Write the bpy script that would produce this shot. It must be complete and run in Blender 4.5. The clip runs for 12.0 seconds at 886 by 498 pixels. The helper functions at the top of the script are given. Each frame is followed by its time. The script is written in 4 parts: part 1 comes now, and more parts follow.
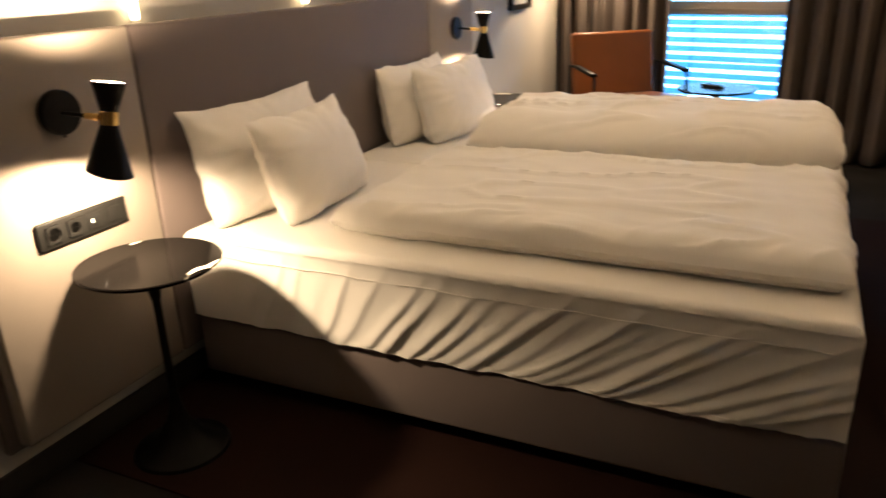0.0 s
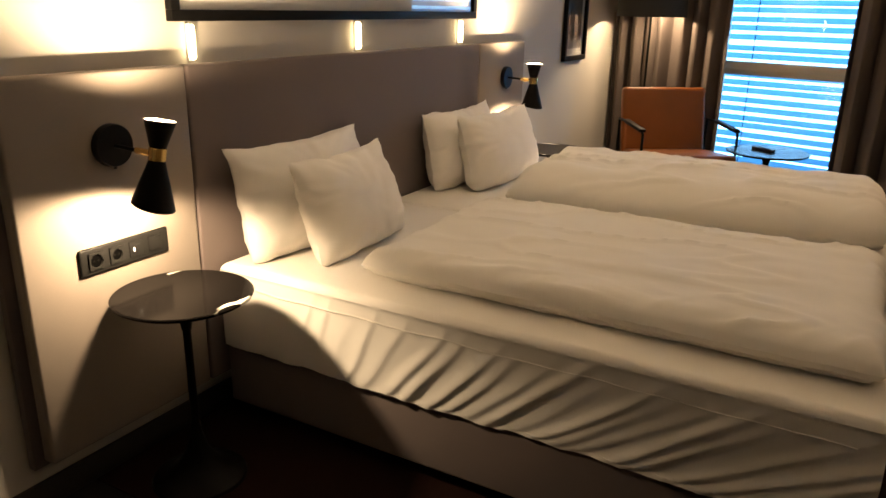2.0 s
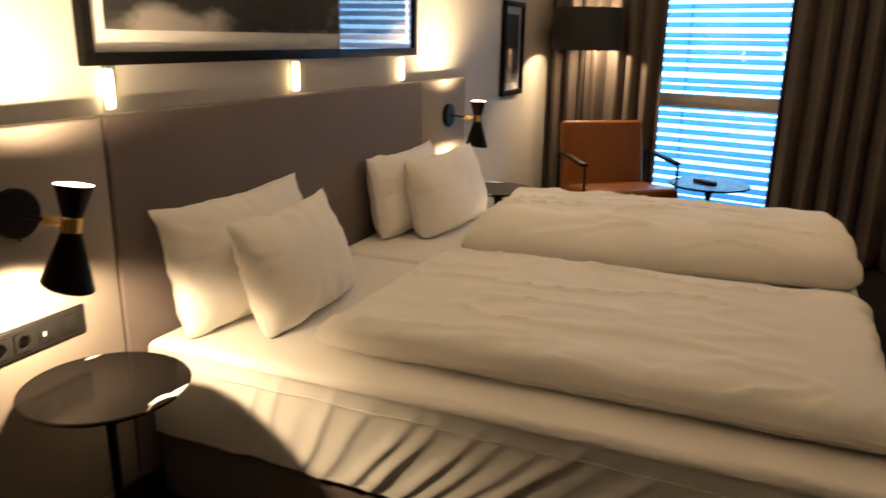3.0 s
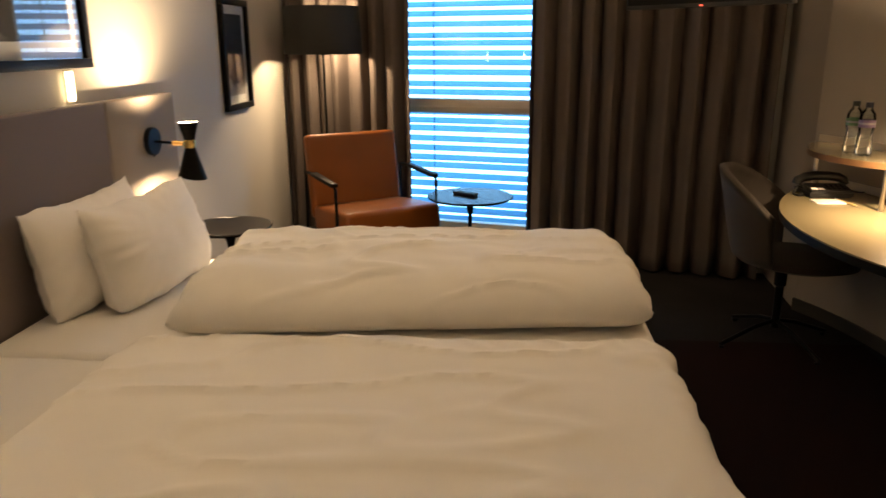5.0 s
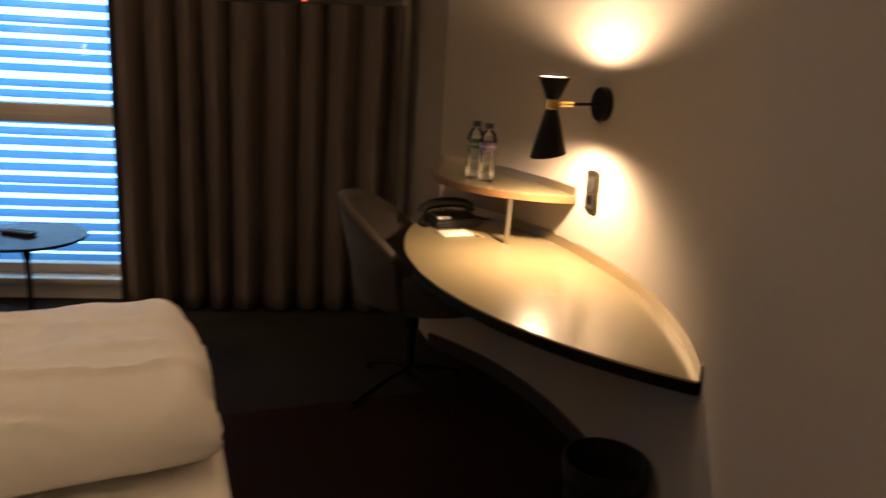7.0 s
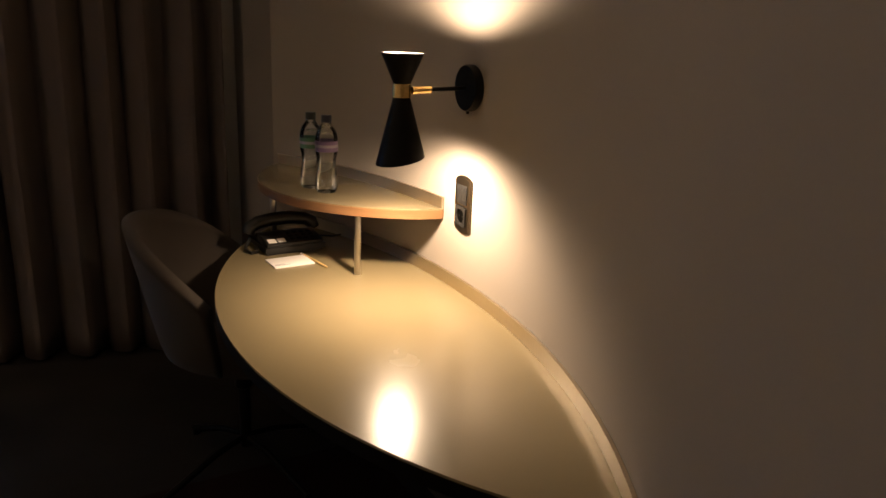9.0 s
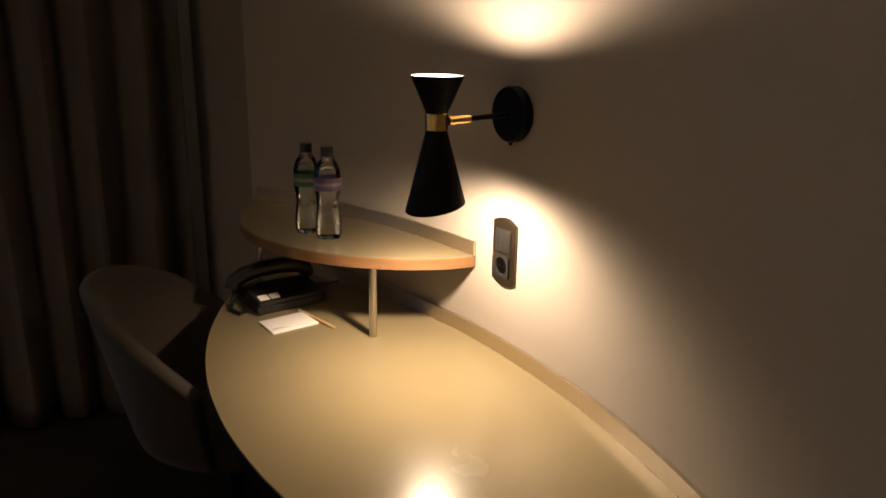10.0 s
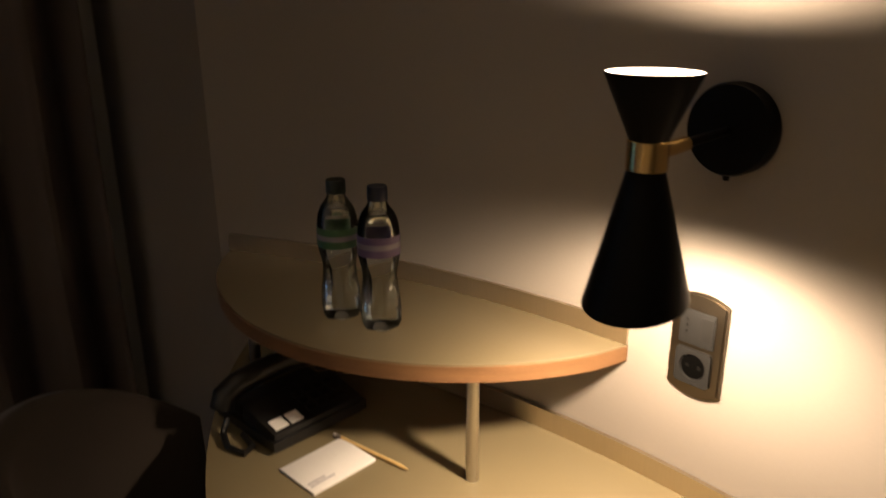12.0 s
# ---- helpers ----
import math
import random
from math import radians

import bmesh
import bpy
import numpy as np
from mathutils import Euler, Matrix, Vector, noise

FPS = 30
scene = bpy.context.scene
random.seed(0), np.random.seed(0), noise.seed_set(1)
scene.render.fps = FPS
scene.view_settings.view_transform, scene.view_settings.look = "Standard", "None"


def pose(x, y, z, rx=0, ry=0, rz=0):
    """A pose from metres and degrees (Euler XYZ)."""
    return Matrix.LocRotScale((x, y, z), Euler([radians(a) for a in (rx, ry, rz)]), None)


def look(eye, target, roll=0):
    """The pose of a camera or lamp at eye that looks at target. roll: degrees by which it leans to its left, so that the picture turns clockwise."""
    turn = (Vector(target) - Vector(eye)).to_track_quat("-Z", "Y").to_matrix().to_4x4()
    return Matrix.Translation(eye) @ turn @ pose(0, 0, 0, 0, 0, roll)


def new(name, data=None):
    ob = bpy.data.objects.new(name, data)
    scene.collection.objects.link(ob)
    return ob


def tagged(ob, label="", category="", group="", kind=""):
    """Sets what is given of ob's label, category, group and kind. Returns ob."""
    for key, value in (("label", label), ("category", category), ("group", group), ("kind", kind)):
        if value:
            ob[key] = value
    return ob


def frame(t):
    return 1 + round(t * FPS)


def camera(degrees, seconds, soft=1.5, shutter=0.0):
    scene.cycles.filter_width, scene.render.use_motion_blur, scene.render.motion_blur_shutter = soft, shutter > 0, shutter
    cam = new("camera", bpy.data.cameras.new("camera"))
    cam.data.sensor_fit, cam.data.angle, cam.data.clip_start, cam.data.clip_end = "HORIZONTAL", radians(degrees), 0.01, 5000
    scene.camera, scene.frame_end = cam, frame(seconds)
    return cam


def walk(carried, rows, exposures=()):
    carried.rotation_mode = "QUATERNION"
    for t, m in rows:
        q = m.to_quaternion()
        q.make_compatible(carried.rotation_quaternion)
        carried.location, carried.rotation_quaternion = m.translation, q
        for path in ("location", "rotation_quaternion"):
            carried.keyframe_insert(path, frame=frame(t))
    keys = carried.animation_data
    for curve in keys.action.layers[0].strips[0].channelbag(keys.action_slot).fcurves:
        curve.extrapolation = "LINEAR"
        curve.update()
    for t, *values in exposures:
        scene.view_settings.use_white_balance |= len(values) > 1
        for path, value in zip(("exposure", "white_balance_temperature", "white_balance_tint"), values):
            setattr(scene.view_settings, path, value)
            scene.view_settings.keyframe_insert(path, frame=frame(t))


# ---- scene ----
cam = camera(61.7, 12.0, shutter=0.5)
PATH = [
    (0, (1.932, -1.788, 1.417), (1.126, -0.1, 0.708), -2.0),
    (0.5, (1.989, -1.778, 1.444), (0.992, -0.184, 0.762), -0.4),
    (1, (1.988, -1.779, 1.465), (0.981, -0.179, 0.811), 0.5),
    (1.5, (1.967, -1.741, 1.47), (1.006, -0.114, 0.815), 0.6),
    (2, (1.975, -1.767, 1.48), (1.051, -0.107, 0.857), 1.2),
    (2.5, (1.87, -1.652, 1.47), (0.993, 0.043, 0.873), 1.5),
    (3, (1.746, -1.581, 1.506), (0.991, 0.188, 0.958), 0.9),
    (3.5, (1.725, -1.446, 1.499), (1.173, 0.402, 0.969), 1.1),
    (5.5, (1.67, -0.649, 1.512), (1.64, 1.277, 0.973), -0.1),
    (6, (1.783, -0.456, 1.519), (1.936, 1.463, 0.976), 1.1),
    (6.5, (1.941, -0.294, 1.498), (2.304, 1.616, 1.027), 2.3),
    (7, (2.041, -0.082, 1.496), (2.748, 1.718, 0.988), 3.3),
    (7.5, (2.124, 0.128, 1.478), (3.009, 1.877, 1.08), 2.5),
    (9.5, (2.519, 0.753, 1.519), (3.533, 2.368, 0.918), 2.0),
    (10, (2.472, 1.009, 1.534), (3.579, 2.573, 0.962), 1.1),
    (10.5, (2.504, 1.202, 1.507), (3.704, 2.691, 0.918), 1.6),
    (11, (2.614, 1.456, 1.502), (3.83, 2.927, 0.906), 2.0),
    (11.5, (2.625, 1.643, 1.498), (3.808, 3.117, 0.843), 0.8),
    (12, (2.6, 1.857, 1.521), (3.918, 3.216, 0.873), -0.2),
]
EXPOSURES = [(0.0, 0.72, 6750, 10), (1.0, 0.48, 6900, 10), (2.5, 0.24, 7150, 10), (3.5, 0.24, 7250, 10), (5.5, 0.24, 7350, 10), (6.0, 0.16, 7450, 12),
             (6.5, 0.02, 7500, 14), (7.0, -0.12, 7550, 18), (7.5, -0.20, 7400, 20), (9.5, -0.95, 6400, 13), (12.0, -1.25, 6250, 12)]
walk(cam, [(t, look(eye, target, roll)) for t, eye, target, roll in PATH], EXPOSURES)

# ---- light ----
world = bpy.data.worlds.new("world")
scene.world = world
world.use_nodes = True
wn = world.node_tree
sky = wn.nodes.new("ShaderNodeTexSky")
sky.sky_type, sky.sun_disc, sky.sun_elevation, sky.sun_rotation = "NISHITA", False, radians(6), radians(200)
wn.links.new(sky.outputs[0], wn.nodes["Background"].inputs[0])
wn.nodes["Background"].inputs[1].default_value = 0.05

WARM = (1.0, 0.75, 0.49)
SCONCE_UP, SCONCE_DOWN, FLOOR_LAMP = 105.0, 33.0, 42.0


def beam(name, place, aim, watts, degrees, blend, size=0.014, colour=WARM):
    d = bpy.data.lights.new(name, "SPOT")
    d.energy, d.shadow_soft_size, d.color = watts, size, colour
    d.spot_size, d.spot_blend = radians(degrees), blend
    ob = new(name, d)
    ob.matrix_basis = look(place, aim)
    return ob


def lamp(name, place, watts, radius=0.012, colour=WARM):
    d = bpy.data.lights.new(name, "POINT")
    d.energy, d.shadow_soft_size, d.color = watts, radius, colour
    ob = new(name, d)
    ob.location = place
    return ob


# ---- materials ----
def mat(name, base, rough=0.6, metal=0.0, vary=0.12, scale=6.0, fine=120.0, bump=0.15, dist=0.002,
        stretch=(1, 1, 1), sheen=0.0, coat=0.0, spec=0.5, rvary=0.1, island=0.0):
    m = bpy.data.materials.new(name)
    m.use_nodes = True
    t = m.node_tree
    n, l = t.nodes, t.links
    b = n["Principled BSDF"]
    co = n.new("ShaderNodeTexCoord")
    mp = n.new("ShaderNodeMapping")
    mp.inputs["Scale"].default_value = stretch
    l.new(co.outputs["Object"], mp.inputs[0])
    big, small = n.new("ShaderNodeTexNoise"), n.new("ShaderNodeTexNoise")
    big.inputs["Scale"].default_value, big.inputs["Detail"].default_value = scale, 5
    small.inputs["Scale"].default_value, small.inputs["Detail"].default_value = fine, 3
    l.new(mp.outputs[0], big.inputs[0])
    l.new(mp.outputs[0], small.inputs[0])
    mix = n.new("ShaderNodeMix")
    mix.inputs[0].default_value = 0.4
    l.new(big.outputs[0], mix.inputs[2])
    l.new(small.outputs[0], mix.inputs[3])
    ramp = n.new("ShaderNodeValToRGB")
    lo = [max(0, c * (1 - vary)) for c in base]
    hi = [min(1, c * (1 + vary)) for c in base]
    ramp.color_ramp.elements[0].color, ramp.color_ramp.elements[1].color = (*lo, 1), (*hi, 1)
    ramp.color_ramp.elements[0].position, ramp.color_ramp.elements[1].position = 0.3, 0.7
    l.new(mix.outputs[0], ramp.inputs[0])
    out = ramp.outputs[0]
    if island:
        inf = n.new("ShaderNodeObjectInfo")
        hsv = n.new("ShaderNodeHueSaturation")
        mr = n.new("ShaderNodeMapRange")
        mr.inputs[3].default_value, mr.inputs[4].default_value = 1 - island, 1 + island
        l.new(inf.outputs["Random"], mr.inputs[0])
        l.new(mr.outputs[0], hsv.inputs["Value"])
        l.new(out, hsv.inputs["Color"])
        out = hsv.outputs[0]
    l.new(out, b.inputs["Base Color"])
    rr = n.new("ShaderNodeMapRange")
    rr.inputs[3].default_value, rr.inputs[4].default_value = max(0.02, rough - rvary), min(1, rough + rvary)
    l.new(big.outputs[0], rr.inputs[0])
    l.new(rr.outputs[0], b.inputs["Roughness"])
    b.inputs["Metallic"].default_value = metal
    b.inputs["Specular IOR Level"].default_value = spec
    b.inputs["Sheen Weight"].default_value = sheen
    b.inputs["Coat Weight"].default_value = coat
    if bump:
        bp = n.new("ShaderNodeBump")
        bp.inputs["Strength"].default_value, bp.inputs["Distance"].default_value = bump, dist
        l.new(mix.outputs[0], bp.inputs["Height"])
        l.new(bp.outputs[0], b.inputs["Normal"])
    return m


def glow(name, colour, strength):
    m = bpy.data.materials.new(name)
    m.use_nodes = True
    b = m.node_tree.nodes["Principled BSDF"]
    b.inputs["Base Color"].default_value = (0.8, 0.8, 0.8, 1)
    b.inputs["Emission Color"].default_value = (*colour, 1)
    b.inputs["Emission Strength"].default_value = strength
    return m


def glassy(name, colour=(1, 1, 1), rough=0.0, ior=1.45):
    m = bpy.data.materials.new(name)
    m.use_nodes = True
    b = m.node_tree.nodes["Principled BSDF"]
    b.inputs["Base Color"].default_value = (*colour, 1)
    b.inputs["Transmission Weight"].default_value = 1
    b.inputs["Roughness"].default_value, b.inputs["IOR"].default_value = rough, ior
    return m


def marble(name, base, vein, rough):
    m = mat(name, base, rough, 0, 0.25, 5, 60, 0.0, spec=0.035, rvary=0.03)
    t = m.node_tree
    n, l = t.nodes, t.links
    b = n["Principled BSDF"]
    old = b.inputs["Base Color"].links[0].from_socket
    co = n.new("ShaderNodeTexCoord")
    w = n.new("ShaderNodeTexWave")
    w.inputs["Scale"].default_value, w.inputs["Distortion"].default_value = 1.15, 7.0
    w.inputs["Detail"].default_value, w.inputs["Detail Scale"].default_value = 4.0, 2.2
    mp = n.new("ShaderNodeMapping")
    mp.inputs["Rotation"].default_value = (0.3, 0.2, 0.9)
    mp.inputs["Location"].default_value = (0.31, 0.12, 0.05)
    l.new(co.outputs["Object"], mp.inputs[0])
    l.new(mp.outputs[0], w.inputs[0])
    r = n.new("ShaderNodeValToRGB")
    r.color_ramp.elements[0].position, r.color_ramp.elements[1].position = 0.972, 0.992
    l.new(w.outputs["Fac"], r.inputs[0])
    nz = n.new("ShaderNodeTexNoise")
    nz.inputs["Scale"].default_value = 4.0
    l.new(co.outputs["Object"], nz.inputs[0])
    r2 = n.new("ShaderNodeValToRGB")
    r2.color_ramp.elements[0].position, r2.color_ramp.elements[1].position = 0.5, 0.56
    l.new(nz.outputs[0], r2.inputs[0])
    mu = n.new("ShaderNodeMath")
    mu.operation = "MULTIPLY"
    l.new(r.outputs[0], mu.inputs[0])
    l.new(r2.outputs[0], mu.inputs[1])
    mx = n.new("ShaderNodeMix")
    mx.data_type = "RGBA"
    l.new(mu.outputs[0], mx.inputs[0])
    l.new(old, mx.inputs[6])
    mx.inputs[7].default_value = (*vein, 1)
    l.new(mx.outputs[2], b.inputs["Base Color"])
    return m


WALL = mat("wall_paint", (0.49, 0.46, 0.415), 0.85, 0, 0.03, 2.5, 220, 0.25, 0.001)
# Taupe held darker than WALL to stand in for weaker room light here.
DESKWALL = mat("desk_wall_dimmed", (0.27, 0.236, 0.205), 0.85, 0, 0.03, 2.5, 220, 0.25, 0.001)
CEIL = mat("ceiling_paint", (0.80, 0.78, 0.74), 0.9, 0, 0.03, 2, 160, 0.1)
SKIRT = mat("skirting_dark", (0.03, 0.026, 0.022), 0.5, 0, 0.2)
CARPET = mat("carpet_grey", (0.020, 0.018, 0.017), 0.95, 0, 0.35, 3, 320, 0.8, 0.006, spec=0.05)
WOODFLOOR = mat("rug_dark", (0.013, 0.0055, 0.004), 0.8, 0, 0.3, 2.5, 260, 0.6, 0.004, spec=0.05)
# Headboard fabric again, paler to put the lamps' light on the side panels.
SIDEPANEL = mat("headboard_fabric_lit", (0.235, 0.196, 0.165), 0.85, 0, 0.07, 4, 420, 0.35, 0.0015, sheen=0.1)
UPHOL = mat("headboard_fabric", (0.138, 0.107, 0.099), 0.85, 0, 0.07, 4, 420, 0.35, 0.0015, sheen=0.15)
LINEN = mat("bed_linen", (0.86, 0.83, 0.78), 0.8, 0, 0.025, 5, 500, 0.12, 0.001, sheen=0.1)
SHEET = mat("fitted_sheet", (0.82, 0.79, 0.74), 0.8, 0, 0.03, 5, 500, 0.12, 0.001)
BLACK = mat("black_lacquer", (0.004, 0.0037, 0.0034), 0.45, 0, 0.2, 8, 200, 0.05, spec=0.09)
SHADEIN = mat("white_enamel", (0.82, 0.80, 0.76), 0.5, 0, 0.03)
BRASS = mat("brass", (0.80, 0.55, 0.20), 0.25, 1, 0.08, 12, 300, 0.04)
STEEL = mat("brushed_steel", (0.55, 0.52, 0.47), 0.32, 1, 0.08, 10, 400, 0.08, stretch=(1, 1, 0.05))
UPSTAND = mat("champagne_metal", (0.62, 0.54, 0.42), 0.34, 1, 0.06, 6, 300, 0.08, stretch=(1, 1, 0.05))
MARBLE = marble("black_marble", (0.007, 0.006, 0.0055), (0.85, 0.80, 0.70), 0.12)
TABLEBLACK = mat("black_satin_top", (0.007, 0.007, 0.008), 0.16, 0, 0.25, 6, 120, 0.0, spec=0.04)
LEATHER = mat("cognac_leather", (0.205, 0.058, 0.009), 0.42, 0, 0.12, 5, 260, 0.35, 0.002, spec=0.28)
CURTAIN = mat("curtain_fabric", (0.105, 0.084, 0.074), 0.9, 0, 0.1, 4, 500, 0.3, 0.001, spec=0.1)
FRAMEWIN = mat("window_frame", (0.62, 0.56, 0.48), 0.45, 0.2, 0.05)
DESKTOP = mat("desk_laminate", (0.225, 0.182, 0.103), 0.25, 0, 0.04, 3, 300, 0.04, rvary=0.05)
SHELFTOP = mat("shelf_laminate", (0.185, 0.148, 0.086), 0.22, 0, 0.04, 3, 300, 0.04, rvary=0.04)
EDGEWOOD = mat("oak_edge", (0.17, 0.085, 0.035), 0.5, 0, 0.25, 8, 160, 0.2, stretch=(1, 1, 8))
PLASTIC = mat("black_plastic", (0.008, 0.0075, 0.007), 0.42, 0, 0.15, 12, 300, 0.08)
ANTHRACITE = mat("anthracite_plastic", (0.011, 0.0105, 0.0095), 0.5, 0.0, 0.08, 10, 400, 0.05, spec=0.12)
# Blacker than any plastic here: shade of wells and gaps put into colour.
RECESS_SHADE = mat("recess_shade_black", (0.0012, 0.0011, 0.001), 0.6, 0, 0.1, 12, 300, 0, spec=0.02)
STRIP = mat("grey_plastic", (0.011, 0.0107, 0.0102), 0.5, 0, 0.08, 10, 400, 0.05, spec=0.08)
GREYPLATE = mat("grey_cover", (0.013, 0.0125, 0.012), 0.45, 0, 0.08, 10, 400, 0.05, spec=0.08)
NICKEL = mat("nickel_plate", (0.15, 0.122, 0.088), 0.32, 1, 0.06, 9, 300, 0.05)
PAPER = mat("paper", (0.82, 0.79, 0.76), 0.8, 0, 0.03)
PENCIL = mat("pencil_wood", (0.62, 0.43, 0.17), 0.45, 0, 0.1)
CHAIRFAB = mat("taupe_velvet", (0.036, 0.026, 0.019), 0.85, 0, 0.12, 6, 300, 0.3, 0.0015, sheen=0.08)
DARKWOOD = mat("dark_wood", (0.030, 0.020, 0.014), 0.5, 0, 0.3, 3, 80, 0.15, stretch=(6, 6, 0.6))
SHADE = mat("black_lampshade", (0.018, 0.016, 0.014), 0.8, 0, 0.2, 10, 400, 0.2)
PRINT = mat("print_paper", (0.70, 0.68, 0.64), 0.6, 0, 0.02)
GLASS = glassy("glass")
BULB = glow("lamp_bulb", (1.0, 0.77, 0.48), 14.0)
LED = glow("led_red", (1.0, 0.05, 0.03), 3.0)
SWITCHLED = glow("switch_light", (0.95, 0.95, 0.85), 1.5)
DAY = glow("daylight_backdrop", (0.22, 0.56, 1.0), 5.2)
# Glow for the tubes that replace streaks of light on the wall.
STREAKGLOW = glow("streak_glow", (1.0, 0.78, 0.46), 11.0)

SLAT = bpy.data.materials.new("blind_slat")
SLAT.use_nodes = True
sn = SLAT.node_tree
tr = sn.nodes.new("ShaderNodeBsdfTranslucent")
tr.inputs[0].default_value = (0.12, 0.44, 0.72, 1)
ms = sn.nodes.new("ShaderNodeMixShader")
ms.inputs[0].default_value = 0.48
sn.links.new(sn.nodes["Principled BSDF"].outputs[0], ms.inputs[1])
sn.links.new(tr.outputs[0], ms.inputs[2])
sn.links.new(ms.outputs[0], sn.nodes["Material Output"].inputs[0])
sn.nodes["Principled BSDF"].inputs["Base Color"].default_value = (0.16, 0.20, 0.25, 1)
sn.nodes["Principled BSDF"].inputs["Roughness"].default_value = 0.5


# ---- mesh helpers ----
def part(name, bm, material, parent=None, label="", smooth=True, m=None):
    if m is not None:
        bm.transform(m)
    bmesh.ops.recalc_face_normals(bm, faces=bm.faces)
    me = bpy.data.meshes.new(name)
    bm.to_mesh(me)
    bm.free()
    me.materials.append(material)
    if smooth:
        me.polygons.foreach_set("use_smooth", [True] * len(me.polygons))
        me.set_sharp_from_angle(angle=radians(38))
    ob = new(name, me)
    if parent:
        ob.parent = parent
    if label:
        ob["label"] = label
    return ob


def thing(name, m, label, category, group="", kind=""):
    ob = new(name)
    ob.empty_display_size = 0.1
    ob.matrix_basis = m
    return tagged(ob, label, category, group, kind)


def box(x0, x1, y0, y1, z0, z1, bevel=0.0, seg=2):
    bm = bmesh.new()
    bmesh.ops.create_cube(bm, size=1)
    for v in bm.verts:
        v.co = Vector((x0 if v.co.x < 0 else x1, y0 if v.co.y < 0 else y1, z0 if v.co.z < 0 else z1))
    if bevel:
        bmesh.ops.bevel(bm, geom=bm.edges[:], offset=bevel, segments=seg, affect="EDGES", profile=0.5)
    return bm


def lathe(profile, n=40, close=False):
    """Turns (r, z) rows round the z axis."""
    bm = bmesh.new()
    rings = []
    for r, z in profile:
        if r < 1e-5:
            rings.append([bm.verts.new((0, 0, z))])
        else:
            rings.append([bm.verts.new((r * math.cos(2 * math.pi * i / n), r * math.sin(2 * math.pi * i / n), z)) for i in range(n)])
    pairs = list(zip(rings, rings[1:])) + ([(rings[-1], rings[0])] if close else [])
    for a, b in pairs:
        for i in range(n):
            j = (i + 1) % n
            if len(a) == 1 and len(b) == 1:
                continue
            if len(a) == 1:
                bm.faces.new((a[0], b[i], b[j]))
            elif len(b) == 1:
                bm.faces.new((a[i], b[0], a[j]))
            else:
                bm.faces.new((a[i], b[i], b[j], a[j]))
    return bm


def rod(points, r, n=12):
    """A round bar along points."""
    bm = bmesh.new()
    pts = [Vector(p) for p in points]
    rings = []
    for i, p in enumerate(pts):
        d = (pts[min(i + 1, len(pts) - 1)] - pts[max(i - 1, 0)]).normalized()
        u = d.orthogonal().normalized() if i == 0 else (rings_u - d * rings_u.dot(d)).normalized()
        rings_u = u
        w = d.cross(u)
        rings.append([bm.verts.new(p + r * (math.cos(2 * math.pi * k / n) * u + math.sin(2 * math.pi * k / n) * w)) for k in range(n)])
    for a, b in zip(rings, rings[1:]):
        for k in range(n):
            bm.faces.new((a[k], a[(k + 1) % n], b[(k + 1) % n], b[k]))
    bm.faces.new(rings[0])
    bm.faces.new(rings[-1][::-1])
    return bm


def prism(outline, z0, z1, bevel=0.0):
    """An outline of (x, y) rows raised from z0 to z1."""
    bm = bmesh.new()
    lo = [bm.verts.new((x, y, z0)) for x, y in outline]
    hi = [bm.verts.new((x, y, z1)) for x, y in outline]
    n = len(outline)
    bm.faces.new(lo[::-1])
    bm.faces.new(hi)
    for i in range(n):
        bm.faces.new((lo[i], lo[(i + 1) % n], hi[(i + 1) % n], hi[i]))
    bmesh.ops.recalc_face_normals(bm, faces=bm.faces)
    if bevel:
        edges = [e for e in bm.edges if abs(e.verts[0].co.z - e.verts[1].co.z) < 1e-6]
        bmesh.ops.bevel(bm, geom=edges, offset=bevel, segments=2, affect="EDGES")
    return bm


def ribbon(line, t, z0, z1):
    """A wall of thickness t along a line of (x, y) rows; t to the right of the way."""
    pts = [Vector(p) for p in line]
    off = []
    for i, p in enumerate(pts):
        d = (pts[min(i + 1, len(pts) - 1)] - pts[max(i - 1, 0)]).normalized()
        off.append(p + t * Vector((d.y, -d.x)))
    return prism([tuple(p) for p in pts] + [tuple(p) for p in off[::-1]], z0, z1)


# ---- structure ----
H = 2.62
YB = -4.4
CX, CY, CR = 1.585, 2.42, 2.0


def wall_x(y):
    """The curved wall's face; it bends a little less towards the desk's near tip."""
    return CX + math.sqrt(CR * CR - (y - CY) ** 2) + 0.06 * (max(0.0, 2.3 - y) / 1.05) ** 1.5


WALL_ANGLE = math.atan(-0.24)
WIN = pose(0, 4.87, 0, 0, 0, math.degrees(WALL_ANGLE))

# the wall leaves the arc straight past the desk, then eases back along the room
run = []
x, y, slope = wall_x(1.25), 1.25, 0.61
while y > -0.6:
    run.append((x, y))
    slope = 0.61 - 0.06 * (1.25 - y) / 1.05 if y > 0.2 else 0.55 * max(0.0, (y + 0.6) / 0.8)
    x, y = x - 0.05 * slope, y - 0.05
curve = [(x, YB), (x, -0.65)] + run[::-1]
for i in range(1, 37):
    y = 1.25 + (3.36 - 1.25) * i / 36
    curve.append((wall_x(y), y))
CORNER = curve[-1]
# the desk end's dimness is put into the colour of these two walls
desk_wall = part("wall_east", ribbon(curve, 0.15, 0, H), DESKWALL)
tagged(desk_wall, "smooth taupe wall curving round the desk, darkened for its dim room light", "wall", kind="structure")
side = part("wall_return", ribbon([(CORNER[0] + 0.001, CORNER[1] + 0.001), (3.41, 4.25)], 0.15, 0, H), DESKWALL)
tagged(side, "short taupe wall between desk and curtain, darkened like the desk wall", "wall", kind="structure")
